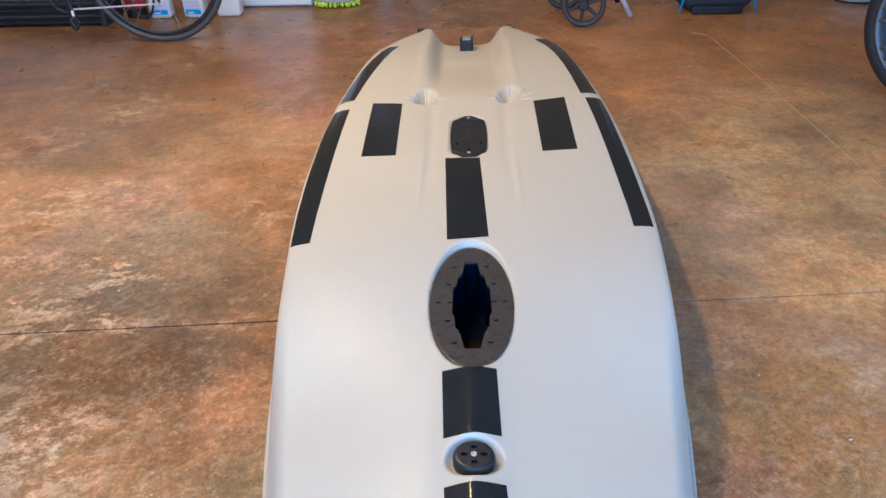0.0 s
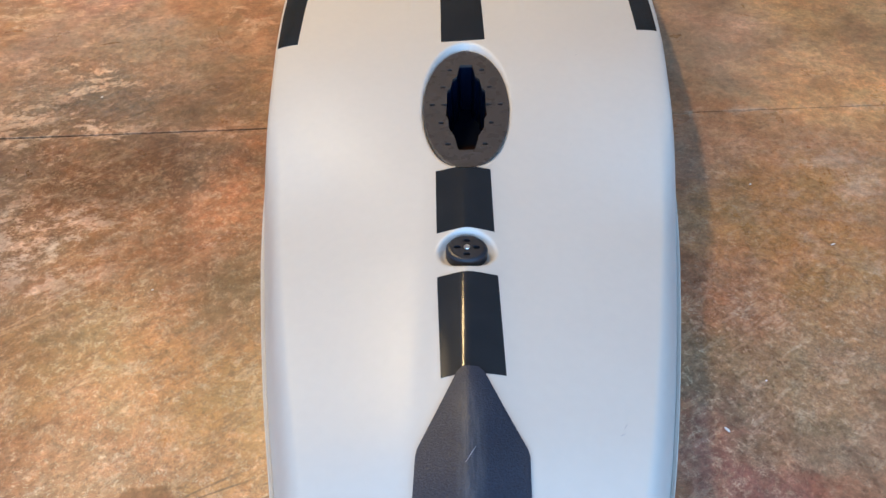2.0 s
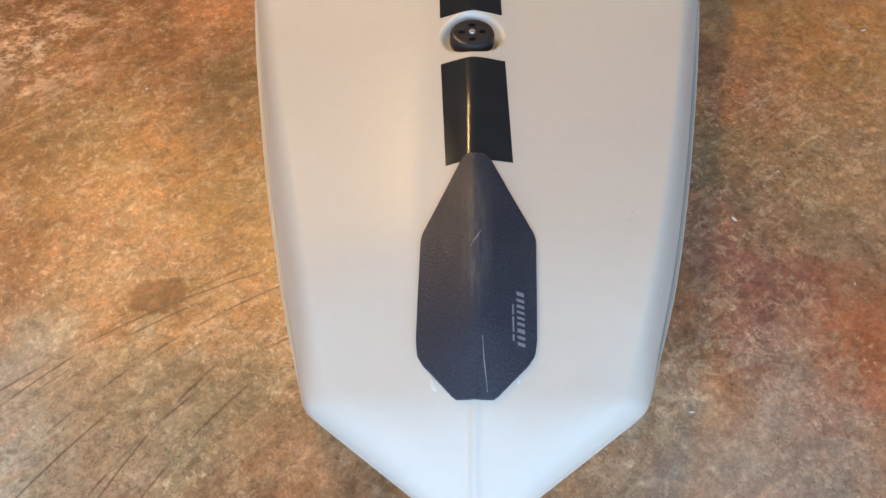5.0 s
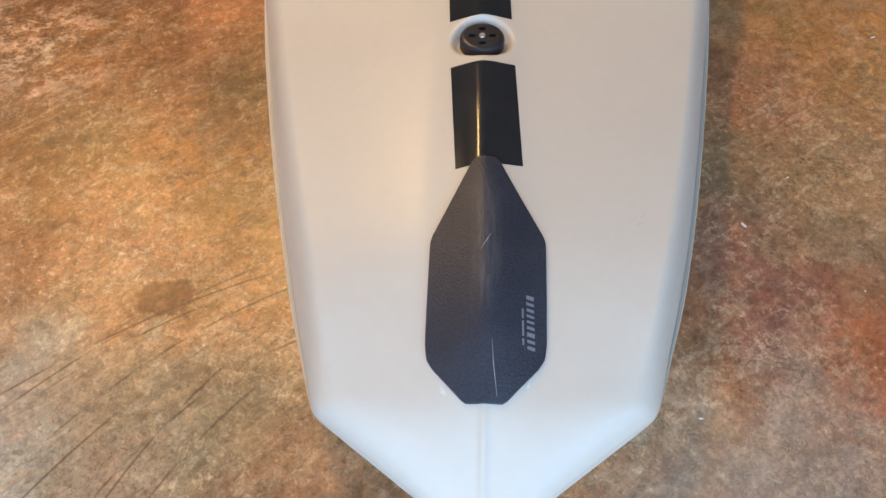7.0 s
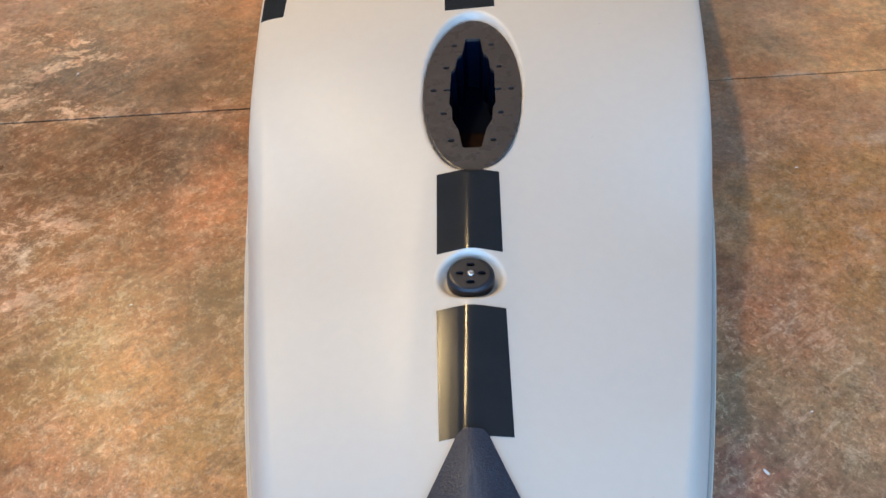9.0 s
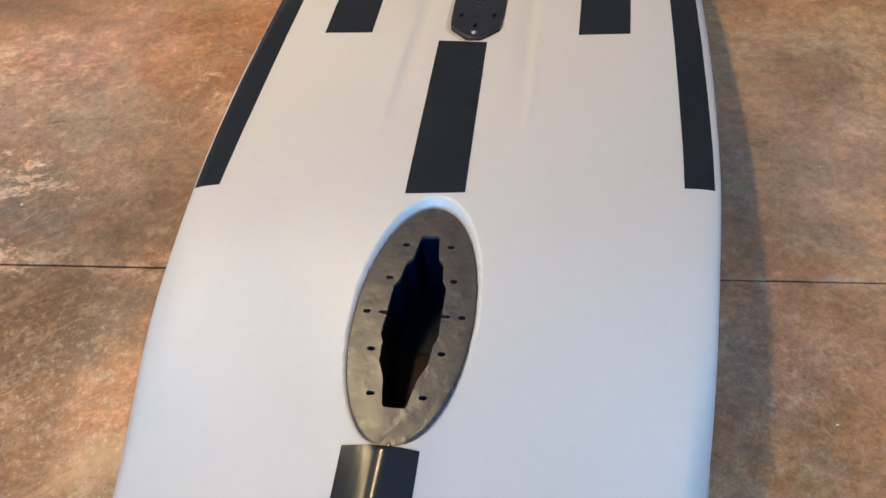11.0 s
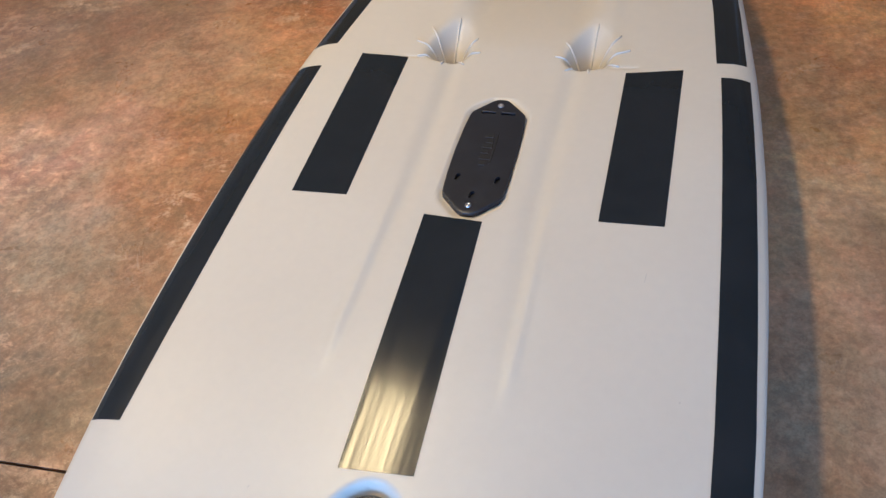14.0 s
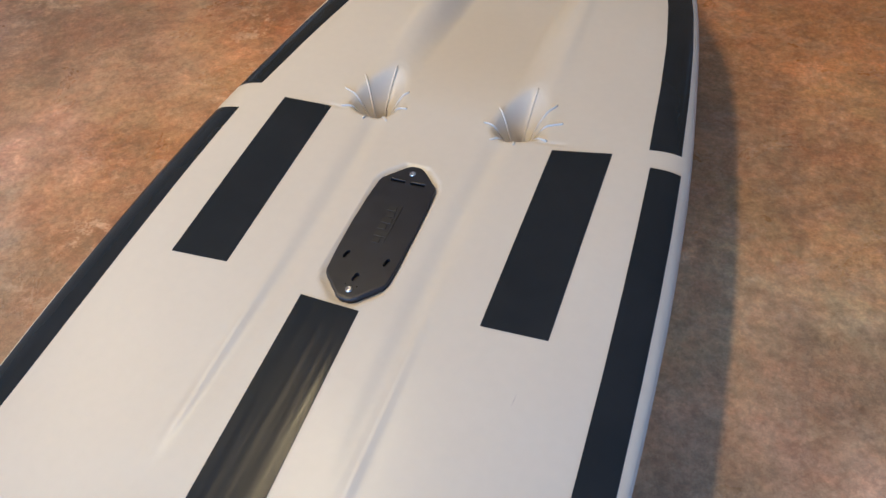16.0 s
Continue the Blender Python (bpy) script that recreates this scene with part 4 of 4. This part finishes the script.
    plate = part("drive_plate", bm, PLATE, boat, "oval charcoal plastic drive plate")
    plate.matrix_basis = tilt
    for s in (-1, 1):
        for x, y in spots:
            # black sheet under each hole, for the shade down in it
            part("hole_shade", box(bmesh.new(), (0.012, 0.012, 0.002), (s * x, y, -0.011)), DEEP, plate)
    # navy half with shade in its colour, brown half with warm light in it
    for name, mat, ahead, label in (("drive_well", WELL, True, "navy plastic drive well, near black with painted shade"), ("well_floor", WELL_WARM, False, "lower part of the drive well, brown with painted warm light")):
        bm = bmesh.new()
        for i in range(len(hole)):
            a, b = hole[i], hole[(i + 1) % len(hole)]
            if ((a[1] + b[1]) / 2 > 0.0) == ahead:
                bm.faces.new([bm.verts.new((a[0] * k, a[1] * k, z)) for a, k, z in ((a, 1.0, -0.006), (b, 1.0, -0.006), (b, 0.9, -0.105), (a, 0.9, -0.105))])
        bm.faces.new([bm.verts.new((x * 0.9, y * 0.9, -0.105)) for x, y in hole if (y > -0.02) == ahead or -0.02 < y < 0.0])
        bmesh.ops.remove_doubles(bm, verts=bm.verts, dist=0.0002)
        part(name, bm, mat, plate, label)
    part("tip_nub", box(bmesh.new(), (0.007, 0.014, 0.006), (0.004, -0.2110, -0.002), 0.002), PLATE, plate, "small moulded nub")

    # round cap in the dish
    zc = float(base_z(np.float64(0), np.float64(0)))
    cap_holes = [round_slot(0, 0.0160, 0.0026, 0.0034), round_slot(0, -0.0160, 0.0026, 0.0034), round_slot(0.0160, 0, 0.0026, 0.0034), round_slot(-0.0160, 0, 0.0026, 0.0034)]
    disc = [(0.0275 * math.cos(a), 0.0255 * math.sin(a)) for a in np.linspace(0, 2 * math.pi, 48, endpoint=False)]
    cap = part("drain_cap", pierced(disc, cap_holes, 0.020, 0.0075, 0.006), BLACK, boat, "round black plastic cap with four slots")
    cap.matrix_basis = pose(0, 0.001, zc - 0.0035, -1, 0, 0)
    # black disc that darkens the cap's slots like shade
    part("slot_shade", lathe([(0.024, -0.0075), (0.024, -0.006)], 24), DEEP, cap)
    part("screw", lathe([(0.0052, -0.001), (0.0052, 0.0012), (0.004, 0.0022), (0.0022, 0.0024), (0.0020, 0.0008)], 20), STEEL, cap, "stainless screw", True)

    # hatch plate between the grooves
    half = ((-0.1525, 0.006), (-0.151, 0.011), (-0.146, 0.0185), (-0.1165, 0.0480), (-0.1120, 0.0515), (-0.105, 0.0535), (-0.06, 0.0565), (0.0, 0.0578), (0.06, 0.0565), (0.105, 0.0530), (0.1120, 0.0510), (0.1165, 0.0470), (0.146, 0.0180), (0.151, 0.011), (0.1525, 0.006))
    outline = [(x * 0.955, y * 0.975) for y, x in half] + [(-x * 0.955, y * 0.975) for y, x in half[::-1]]
    hs = [round_slot(-0.0345, -0.0705, 0.0048, 0.0040, 84), round_slot(0.0360, -0.0695, 0.0048, 0.0040, 84), round_slot(0.0, -0.1105, 0.0048, 0.0042, 84)]
    hs += [[(x + a, y + b) for a, b in ((-0.0135, -0.0045), (0.0135, -0.0045), (0.0135, 0.0045), (-0.0135, 0.0045))] for x, y in ((-0.0185, 0.1125), (0.0185, 0.1125))]
    hs += [[(x + 0.0012 * math.cos(a), y + 0.0012 * math.sin(a)) for a in np.linspace(0, 2 * math.pi, 6, endpoint=False)] for x, y in ((-0.010, -0.1275), (0.010, -0.1275))]
    zp = float(base_z(np.float64(0), np.float64(1.27)))
    hatch = part("hatch_plate", pierced(outline, hs, 0.010, 0.0022, 0.006), BLACK, boat, "long black plastic hatch plate with slots")
    hatch.matrix_basis = pose(0.001, 1.2715, zp + 0.0012, 0, -1.1, 0)
    # black sheets below the hatch slots, painted shade
    part("slot_shade", box(bmesh.new(), (0.088, 0.026, 0.002), (0, -0.070, -0.0075)), DEEP, hatch)
    part("slot_shade", box(bmesh.new(), (0.026, 0.038, 0.002), (0, -0.116, -0.0075)), DEEP, hatch)
    part("slot_shade", box(bmesh.new(), (0.072, 0.012, 0.002), (0, 0.1135, -0.0075)), DEEP, hatch)
    for x in (-0.0185, 0.0185):
        part("raised_tab", box(bmesh.new(), (0.0262, 0.0034, 0.0062), (x, 0.1155, -0.0022), 0.0008), BLACK, hatch, "small raised black tab")
    for y in (-0.1360, 0.1345):
        part("screw", lathe([(0.0058, -0.0015), (0.0058, 0.0008), (0.004, 0.002), (0.0022, 0.0022), (0.002, 0.0008)], 20), STEEL, hatch, "stainless screw", True).location = (0, y, 0)
    bm = bmesh.new()
    for k, (u, w) in enumerate(((-0.045, 0.012), (-0.028, 0.020), (-0.010, 0.014), (0.006, 0.018), (0.022, 0.013), (0.038, 0.016))):
        box(bm, (w, 0.010, 0.0012), (0.002 * math.sin(k * 2.1), u * 0.9 + 0.01, 0.0004), 0.0004)
    box(bm, (0.003, 0.085, 0.0012), (0.013, 0.012, 0.0004), 0.0004)
    part("embossed_mark", bm, EMBOSS, hatch, "faint embossed maker's mark as plain shapes")

    # moulded ribs that run into the scupper funnels
    for s in (-1, 1):
        for a, tip in ((21, 1.57), (56, 1.32), (88, 0.97), (134, 1.16), (177, 1.34), (223, 1.38), (275, 1.32), (338, 1.38)):
            far = 1 / float(funnel(np.float64(math.cos(radians(a))), np.float64(math.sin(radians(a)))))
            pts = []
            for k in np.linspace(tip, 0.20, 18):
                x, y = s * (0.146 + far * k * math.cos(radians(a))), 1.573 + far * k * math.sin(radians(a))
                pts.append((x, y, float(hull_z(np.float64(x), np.float64(y))) + 0.0010 + 0.0005 * max(k - tip + 0.25, 0) / 0.25))
            part("scupper_rib", tube(bmesh.new(), pts, 0.0023, 8, 0.0010), HULL, hull, "moulded rib of the scupper funnel", True)

    # rudder bracket and stern tabs
    bm = box(bmesh.new(), (0.060, 0.066, 0.056), (0, 0.004, 0.028), 0.007)
    for s in (-1, 1):
        box(bm, (0.010, 0.050, 0.012), (s * 0.024, 0.0, 0.058), 0.003)
    br = part("rudder_bracket", bm, BLACK, boat, "black plastic rudder bracket")
    br.location = (0, 2.375, 0.166)
    part("bracket_cover", box(bmesh.new(), (0.036, 0.048, 0.005), (0, 0.008, 0.0580), 0.0015), COVER, br, "grey metal cover")
    for s in (-1, 1):
        t = part("stern_tab", box(bmesh.new(), (0.034, 0.03, 0.016), (0, 0, 0), 0.004), BLACK, boat, "small black stern tab")
        t.location = (s * 0.212, 2.588, 0.206)


kayak()


# ---- things along the far side of the garage ----
def spoked_wheel(parent, radius, tyre, spokes, place, m=Matrix(), hub=0.025, rim_depth=0.022):
    holder = part("tyre", ring_bar(bmesh.new(), (0, 0, 0), radius - tyre, tyre), RUBBER, parent, "black rubber tyre", True)
    holder.matrix_basis = Matrix.Translation(place) @ m
    part("rim", ring_bar(bmesh.new(), (0, 0, 0), radius - 2 * tyre - rim_depth * 0.45, rim_depth * 0.6, squash=0.5), BLACK, holder, "black rim", True)
    bm = bmesh.new()
    r1 = radius - 2 * tyre - rim_depth * 0.7
    for i in range(spokes):
        a = 2 * math.pi * i / spokes
        b = a + (0.9 if i % 2 else -0.9)
        tube(bm, [(hub * math.cos(b), 0.02 if i % 4 < 2 else -0.02, hub * math.sin(b)), (r1 * math.cos(a), 0, r1 * math.sin(a))], 0.0011, 5)
    part("spokes", bm, ALLOY, holder, "thin steel spokes")
    part("hub", box(lathe([(hub, -0.035), (hub, -0.03), (0.014, -0.025), (0.014, 0.025), (hub, 0.03), (hub, 0.035)], 20), (0.001, 0.001, 0.001)), BLACK, holder).rotation_euler = (radians(90), 0, 0)
    return holder


def bicycle():
    bike = thing("bicycle", (-1.676, 3.21, 0), "black road bicycle standing by the far wall", "bicycle")
    bike.rotation_euler = (0, 0, radians(4))
    spoked_wheel(bike, 0.372, 0.017, 24, (0, 0, 0.372))
    spoked_wheel(bike, 0.372, 0.017, 20, (-1.45, 0, 0.372))
    bm = bmesh.new()
    bb, seat, head = (-0.48, 0, 0.28), (-0.40, 0, 0.80), (-1.22, 0, 0.86)
    for a, b, r in ((bb, seat, 0.016), (bb, head, 0.018), (seat, head, 0.016), (head, (-1.20, 0, 0.95), 0.02)):
        tube(bm, [a, b], r, 12)
    for s in (-0.06, 0.06):
        tube(bm, [(bb[0], s * 0.5, bb[2]), (-0.02, s, 0.345)], 0.009, 8)
        tube(bm, [(seat[0], s * 0.3, seat[2] - 0.04), (-0.01, s, 0.345)], 0.007, 8)
        tube(bm, [(-1.23, s * 0.5, 0.80), (-1.42, s, 0.345)], 0.010, 8)
    part("frame", bm, BLACK, bike, smooth=True)
    bm = box(bmesh.new(), (0.26, 0.14, 0.04), (-0.36, 0, 0.95), 0.018)
    tube(bm, [seat, (-0.37, 0, 0.94)], 0.013, 10)
    part("saddle", bm, NYLON, bike)
    bm = bmesh.new()
    tube(bm, [(-1.20, -0.2, 1.0), (-1.20, 0, 1.0), (-1.20, 0.2, 1.0)], 0.013, 10)
    tube(bm, [(-1.21, 0, 0.92), (-1.20, 0, 1.0)], 0.014, 10)
    part("handlebar", bm, BLACK, bike)
    # crank, chain ring, pedal, chain
    ring = part("chainring", ring_bar(bmesh.new(), (-0.48, -0.055, 0.275), 0.085, 0.007, squash=0.4), BLACK, bike, smooth=True)
    bm = bmesh.new()
    for k in range(5):
        a = k * 2 * math.pi / 5
        tube(bm, [(-0.48, -0.055, 0.275), (-0.48 + 0.083 * math.cos(a), -0.055, 0.275 + 0.083 * math.sin(a))], 0.006, 6)
    part("spider", bm, BLACK, ring)
    crank = part("crank_arm", box(bmesh.new(), (0.026, 0.014, 0.165), (-0.455, -0.075, 0.205), 0.006, pose(0, 0, 0, 0, -12, 0)), BLACK, bike)
    part("crank_mark", box(bmesh.new(), (0.014, 0.002, 0.03), (-0.448, -0.083, 0.190), 0.0005), WHITE, crank, "white printed patch")
    part("pedal", box(bmesh.new(), (0.020, 0.062, 0.062), (-0.438, -0.115, 0.142), 0.006, pose(0, 0, 0, 0, -14, 0)), BLACK, crank)
    # the chain's lower run, link by link
    bm = bmesh.new()
    n = 42
    for i in range(n):
        x = -0.47 + 0.50 * i / (n - 1)
        box(bm, (0.0100, 0.008, 0.0105), (x, -0.06, 0.205 + 0.016 * (i / (n - 1))), 0.0025, segments=1)
    part("chain", bm, BRIGHT, bike, "bright steel chain")
    bm = bmesh.new()
    box(bm, (0.014, 0.012, 0.11), (0.012, -0.05, 0.265), 0.003)
    part("derailleur", bm, BLACK, bike)


bicycle()


def jug(place, wide, high, turn, marked):
    j = thing("plastic_jug", place, "milky white plastic jug with a blue and lilac label" if marked else "large milky white plastic jug", "jug", "jugs by the wall")
    j.rotation_euler = (0, 0, radians(turn))
    bm = box(bmesh.new(), (wide, wide * 0.72, high * 0.8), (0, 0, high * 0.4), wide * 0.16, segments=4)
    part("body", bm, JUG, j, smooth=True)
    bm = lathe([(wide * 0.4, 0), (wide * 0.2, high * 0.12), (wide * 0.16, high * 0.2)], 24)
    part("neck", bm, JUG, j, smooth=True).location = (0, 0, high * 0.785)
    part("cap", lathe([(wide * 0.18, 0), (wide * 0.18, high * 0.07), (wide * 0.15, high * 0.08)], 24), BLUE if marked else WHITE, j).location = (0, 0, high * 0.95)
    bm = bmesh.new()
    ring_bar(bm, (wide * 0.28, 0, high * 0.86), high * 0.1, wide * 0.05, steps=24, sides=8)
    part("grip", bm, JUG, j, smooth=True)
    if marked:
        lab = part("label", box(bmesh.new(), (wide * 0.72, 0.003, high * 0.17), (0, -wide * 0.36 - 0.001, high * 0.27), 0.001), LILAC, j, "lilac paper label")
        part("label_band", box(bmesh.new(), (wide * 0.72, 0.003, high * 0.10), (0, -wide * 0.36 - 0.001, high * 0.135), 0.001), BLUE, lab, "blue band")
        part("print_bar", box(bmesh.new(), (wide * 0.28, 0.002, high * 0.03), (-wide * 0.12, -wide * 0.36 - 0.003, high * 0.12)), WHITE, lab, "white printed bar")


jug((-1.90, 3.76, 0), 0.135, 0.30, 3, True)
jug((-1.685, 3.76, 0), 0.135, 0.30, -4, True)
jug((-1.475, 3.78, 0), 0.15, 0.34, 2, False)


def red_canister():
    c = thing("red_canister", (-2.08, 3.80, 0), "red and black canister with a white letter mark", "canister")
    part("body", lathe([(0.055, 0), (0.06, 0.01), (0.06, 0.26), (0.05, 0.30), (0.02, 0.32)], 28), RED, c, smooth=True)
    part("foot", lathe([(0.0615, 0.0), (0.0625, 0.005), (0.0625, 0.05), (0.061, 0.055)], 28), BLACK, c)
    bm = bmesh.new()
    box(bm, (0.012, 0.004, 0.05), (0.01, -0.061, 0.13), 0.001)
    box(bm, (0.012, 0.004, 0.03), (0.03, -0.055, 0.15), 0.001)
    part("letter_bar", bm, WHITE, c, "white printed bars")


red_canister()


def strap_loop():
    s = thing("strap_loop", (-1.99, 3.70, 0), "black strap loop standing on the floor", "strap")
    bm = bmesh.new()
    ring_bar(bm, (0, 0, 0.13), 0.09, 0.008, steps=32, sides=8)
    for v in bm.verts:
        v.co.z = 0.008 + (v.co.z - 0.032) * 1.3
        v.co.x *= 0.8
    part("band", bm, NYLON, s, smooth=True)


strap_loop()


def black_rack():
    r = thing("slatted_bench", (-2.62, 3.66, 0), "low black slatted metal box on the floor", "rack")
    part("body", box(bmesh.new(), (0.86, 0.24, 0.15), (0, 0.03, 0.082), 0.008), BLACK, r)
    for k in range(4):
        part("slat", box(bmesh.new(), (0.84, 0.018, 0.016), (0, -0.098, 0.028 + 0.036 * k), 0.004), NYLON if k % 2 else BLACK, r)
    for x in (-0.40, 0.40):
        for y in (-0.05, 0.11):
            part("foot", lathe([(0.018, 0), (0.018, 0.008), (0.014, 0.01)], 16), RUBBER, r).location = (x, y, 0)
    part("end_cap", box(bmesh.new(), (0.03, 0.27, 0.162), (0.435, 0.02, 0.085), 0.008), NYLON, r)


black_rack()


def cabinet(x0, x1, y, high, label):
    w = x1 - x0
    c = thing("cabinet", ((x0 + x1) / 2, y, 0), label, "cabinet", "white cabinets")
    part("body", box(bmesh.new(), (w, 0.58, high - 0.002), (0, 0.315, high / 2 + 0.002), 0.006), WHITE, c)
    d = part("door", box(bmesh.new(), (w - 0.006, 0.02, high - 0.02), (0, 0.011, high / 2 + 0.006), 0.004), WHITE, c)
    part("handle", tube(bmesh.new(), [(w * 0.36, -0.002, high * 0.55), (w * 0.36, -0.03, high * 0.56), (w * 0.36, -0.03, high * 0.68), (w * 0.36, -0.002, high * 0.69)], 0.006, 8), ALLOY, d)


cabinet(-1.46, -0.995, 3.955, 0.95, "plain white enamelled cabinet standing on the floor")
cabinet(-3.40, -2.25, 4.00, 0.95, "wide white enamelled cabinet behind a bicycle")


def mop():
    m = thing("mop_head", (-0.835, 3.99, 0), "lime green microfibre mop head with a grey backing", "mop")
    part("backing", lathe([(0.135, 0.03), (0.13, 0.045), (0.06, 0.06), (0.02, 0.065)], 36, (1, 0.6)), GREY, m, "grey cloth backing", True)
    part("trim", ring_bar(bmesh.new(), (0, 0, 0), 0.10, 0.008, pose(0, 0, 0, 90, 0, 0), steps=36, sides=8), LIME, m, "lime edging", True).matrix_basis = Matrix.Translation((0, 0, 0.052)) @ Matrix.Diagonal((1, 0.6, 1, 1))
    rng = random.Random(3)
    bm = bmesh.new()
    for k in range(150):
        a = rng.uniform(0, 2 * math.pi)
        r = rng.uniform(0.10, 0.142)
        x, y = r * math.cos(a), r * 0.6 * math.sin(a)
        o = rng.uniform(1.04, 1.14)
        tube(bm, [(x, y, 0.034), (x * o, y * o, 0.022), (x * (o + 0.02), y * (o + 0.03), 0.006)], 0.006, 6, 0.004)
    part("fringe", bm, LIME, m, "lime microfibre fringe", True)
    part("pole", tube(bmesh.new(), [(0, 0, 0.06), (0.05, 0.35, 0.70), (0.09, 0.62, 1.20)], 0.011, 12), ALLOY, m, smooth=True)


mop()


def kayak_cart():
    c = thing("kayak_cart", (0.667, 3.375, 0), "folding kayak cart with black spoked wheels", "cart")
    for x, y in ((0, 0), (-0.06, 0.42)):
        t = part("wheel", ring_bar(bmesh.new(), (0, 0, 0), 0.108, 0.016, steps=48, squash=1.5), RUBBER, c, "black wheel", True)
        t.matrix_basis = pose(x, y, 0.124, 0, 0, -12)
        bm = bmesh.new()
        for k in range(6):
            a = k * math.pi / 3 + 0.4
            box(bm, (0.085, 0.016, 0.020), (0.055 * math.cos(a), 0, 0.055 * math.sin(a)), 0.004, pose(0, 0, 0, 0, -math.degrees(a), 0))
        part("spoke_disc", bm, DARKRIM, t, "dark grey moulded spokes")
        part("hub", lathe([(0.026, -0.03), (0.030, -0.02), (0.030, 0.02), (0.022, 0.03)], 24), DARKRIM, t).rotation_euler = (radians(90), 0, 0)
    bm = bmesh.new()
    tube(bm, [(0, 0.03, 0.124), (-0.06, 0.40, 0.124)], 0.012, 10)
    tube(bm, [(-0.02, 0.1, 0.13), (0.22, 0.25, 0.42)], 0.012, 10)
    tube(bm, [(-0.04, 0.3, 0.13), (-0.24, 0.25, 0.42)], 0.012, 10)
    part("frame", bm, BLACK, c, smooth=True)
    part("stand_leg", tube(bmesh.new(), [(0.305, 0.15, 0.014), (0.19, 0.20, 0.22), (0.10, 0.25, 0.42)], 0.015, 12), BRIGHT, c, "bright aluminium stand leg", True)
    part("strut", tube(bmesh.new(), [(0.24, 0.24, 0.08), (0.10, 0.25, 0.42)], 0.018, 12), BLACK, c, smooth=True)


kayak_cart()


def bag():
    b = thing("gear_bag", (1.495, 3.74, 0), "black nylon gear bag with blue cord ends", "bag")
    bm = box(bmesh.new(), (0.46, 0.26, 0.30), (0, 0, 0.16), 0.06, segments=4)
    for v in bm.verts:
        v.co.x *= 1 - 0.18 * (1 - min(v.co.z / 0.12, 1))
        v.co += Vector((0, 0, 0)) + noise.noise_vector(v.co * 9) * 0.008
        v.co.z = max(v.co.z, 0.002)
    part("body", bm, NYLON, b, smooth=True)
    part("base_panel", box(bmesh.new(), (0.30, 0.03, 0.05), (0, -0.135, 0.028), 0.008), BLACK, b)
    for z in (0.022, 0.040):
        part("webbing", box(bmesh.new(), (0.16, 0.006, 0.010), (0, -0.152, z), 0.002), NYLON, b)
    for s in (-1, 1):
        part("cord", tube(bmesh.new(), [(s * 0.20, -0.10, 0.20), (s * 0.205, -0.14, 0.10), (s * 0.225, -0.15, 0.012)], 0.006, 8), CORD, b, "bright blue cord", True)


bag()


def car_wheel():
    w = thing("car_wheel", (1.93, 2.08, 0), "black car tyre on a dark multi-spoke alloy rim", "wheel")
    tyre = part("tyre", lathe([(0.270, -0.095), (0.282, -0.104), (0.314, -0.102), (0.328, -0.085), (0.335, -0.05), (0.335, 0.05), (0.328, 0.085), (0.314, 0.102), (0.282, 0.104), (0.270, 0.095)], 64, closed=False), TYRE, w, "black rubber tyre", True)
    tyre.matrix_basis = pose(0, 0, 0.337, 90, 0, -55)
    rim = part("rim", lathe([(0.2705, 0.096), (0.275, 0.106), (0.266, 0.109), (0.258, 0.085), (0.244, 0.02), (0.250, 0.015)], 64, closed=False), RIM, tyre, "dark alloy rim", True)
    for k in range(10):
        a = 2 * math.pi * k / 10
        for d in (-0.09, 0.09):
            bm = bmesh.new()
            tube(bm, [(0.05 * math.cos(a), 0.05 * math.sin(a), 0.085), (0.236 * math.cos(a + d), 0.236 * math.sin(a + d), 0.097), (0.264 * math.cos(a + d), 0.264 * math.sin(a + d), 0.094)], 0.007, 8)
            part("rim_spoke", bm, RIM, rim, "dark alloy spoke", True)
    part("rim_back", lathe([(0.247, 0.018), (0.12, 0.0), (0.02, 0.0)], 48), DEEP, rim, "dark brake and inner rim")
    part("hub_cap", lathe([(0.06, 0.05), (0.06, 0.09), (0.03, 0.10)], 32), RIM, rim)


car_wheel()


def white_tub():
    t = thing("white_tub", (2.44, 3.92, 0), "shallow white plastic tub on a dark mat", "tub")
    part("bowl", lathe([(0.10, 0.012), (0.13, 0.015), (0.15, 0.10), (0.155, 0.10), (0.135, 0.011)], 36), WHITE, t, smooth=True)
    part("foot_ring", lathe([(0.13, 0), (0.135, 0.006), (0.13, 0.0115)], 36), BLACK, t)


white_tub()


# ---- chips and crumbs on the floor ----
def chips():
    rng = random.Random(8)
    for x, y, s, turn in ((0.770, 0.243, 0.006, 20), (0.313, -0.528, 0.005, 0), (0.436, -0.199, 0.007, -50), (0.653, 0.437, 0.004, 10), (-0.963, 0.781, 0.005, 70),
                          (1.367, 1.776, 0.008, 30), (0.74, 1.05, 0.003, 0), (-0.62, 0.10, 0.004, 30), (0.60, -0.32, 0.003, 60), (0.53, -0.10, 0.003, 0)):
        bm = bmesh.new()
        bmesh.ops.create_icosphere(bm, subdivisions=1, radius=1)
        for v in bm.verts:
            v.co = Vector((v.co.x * s * 0.95, v.co.y * s * 0.38, (v.co.z + 0.9) * s * 0.2)) * rng.uniform(0.8, 1.15)
        c = part("chip", bm, CHIP)
        c.matrix_basis = pose(x, y, 0.0, 0, 0, turn)
        tagged(c, "tiny pale chip of debris on the floor", "debris", "floor debris")


chips()
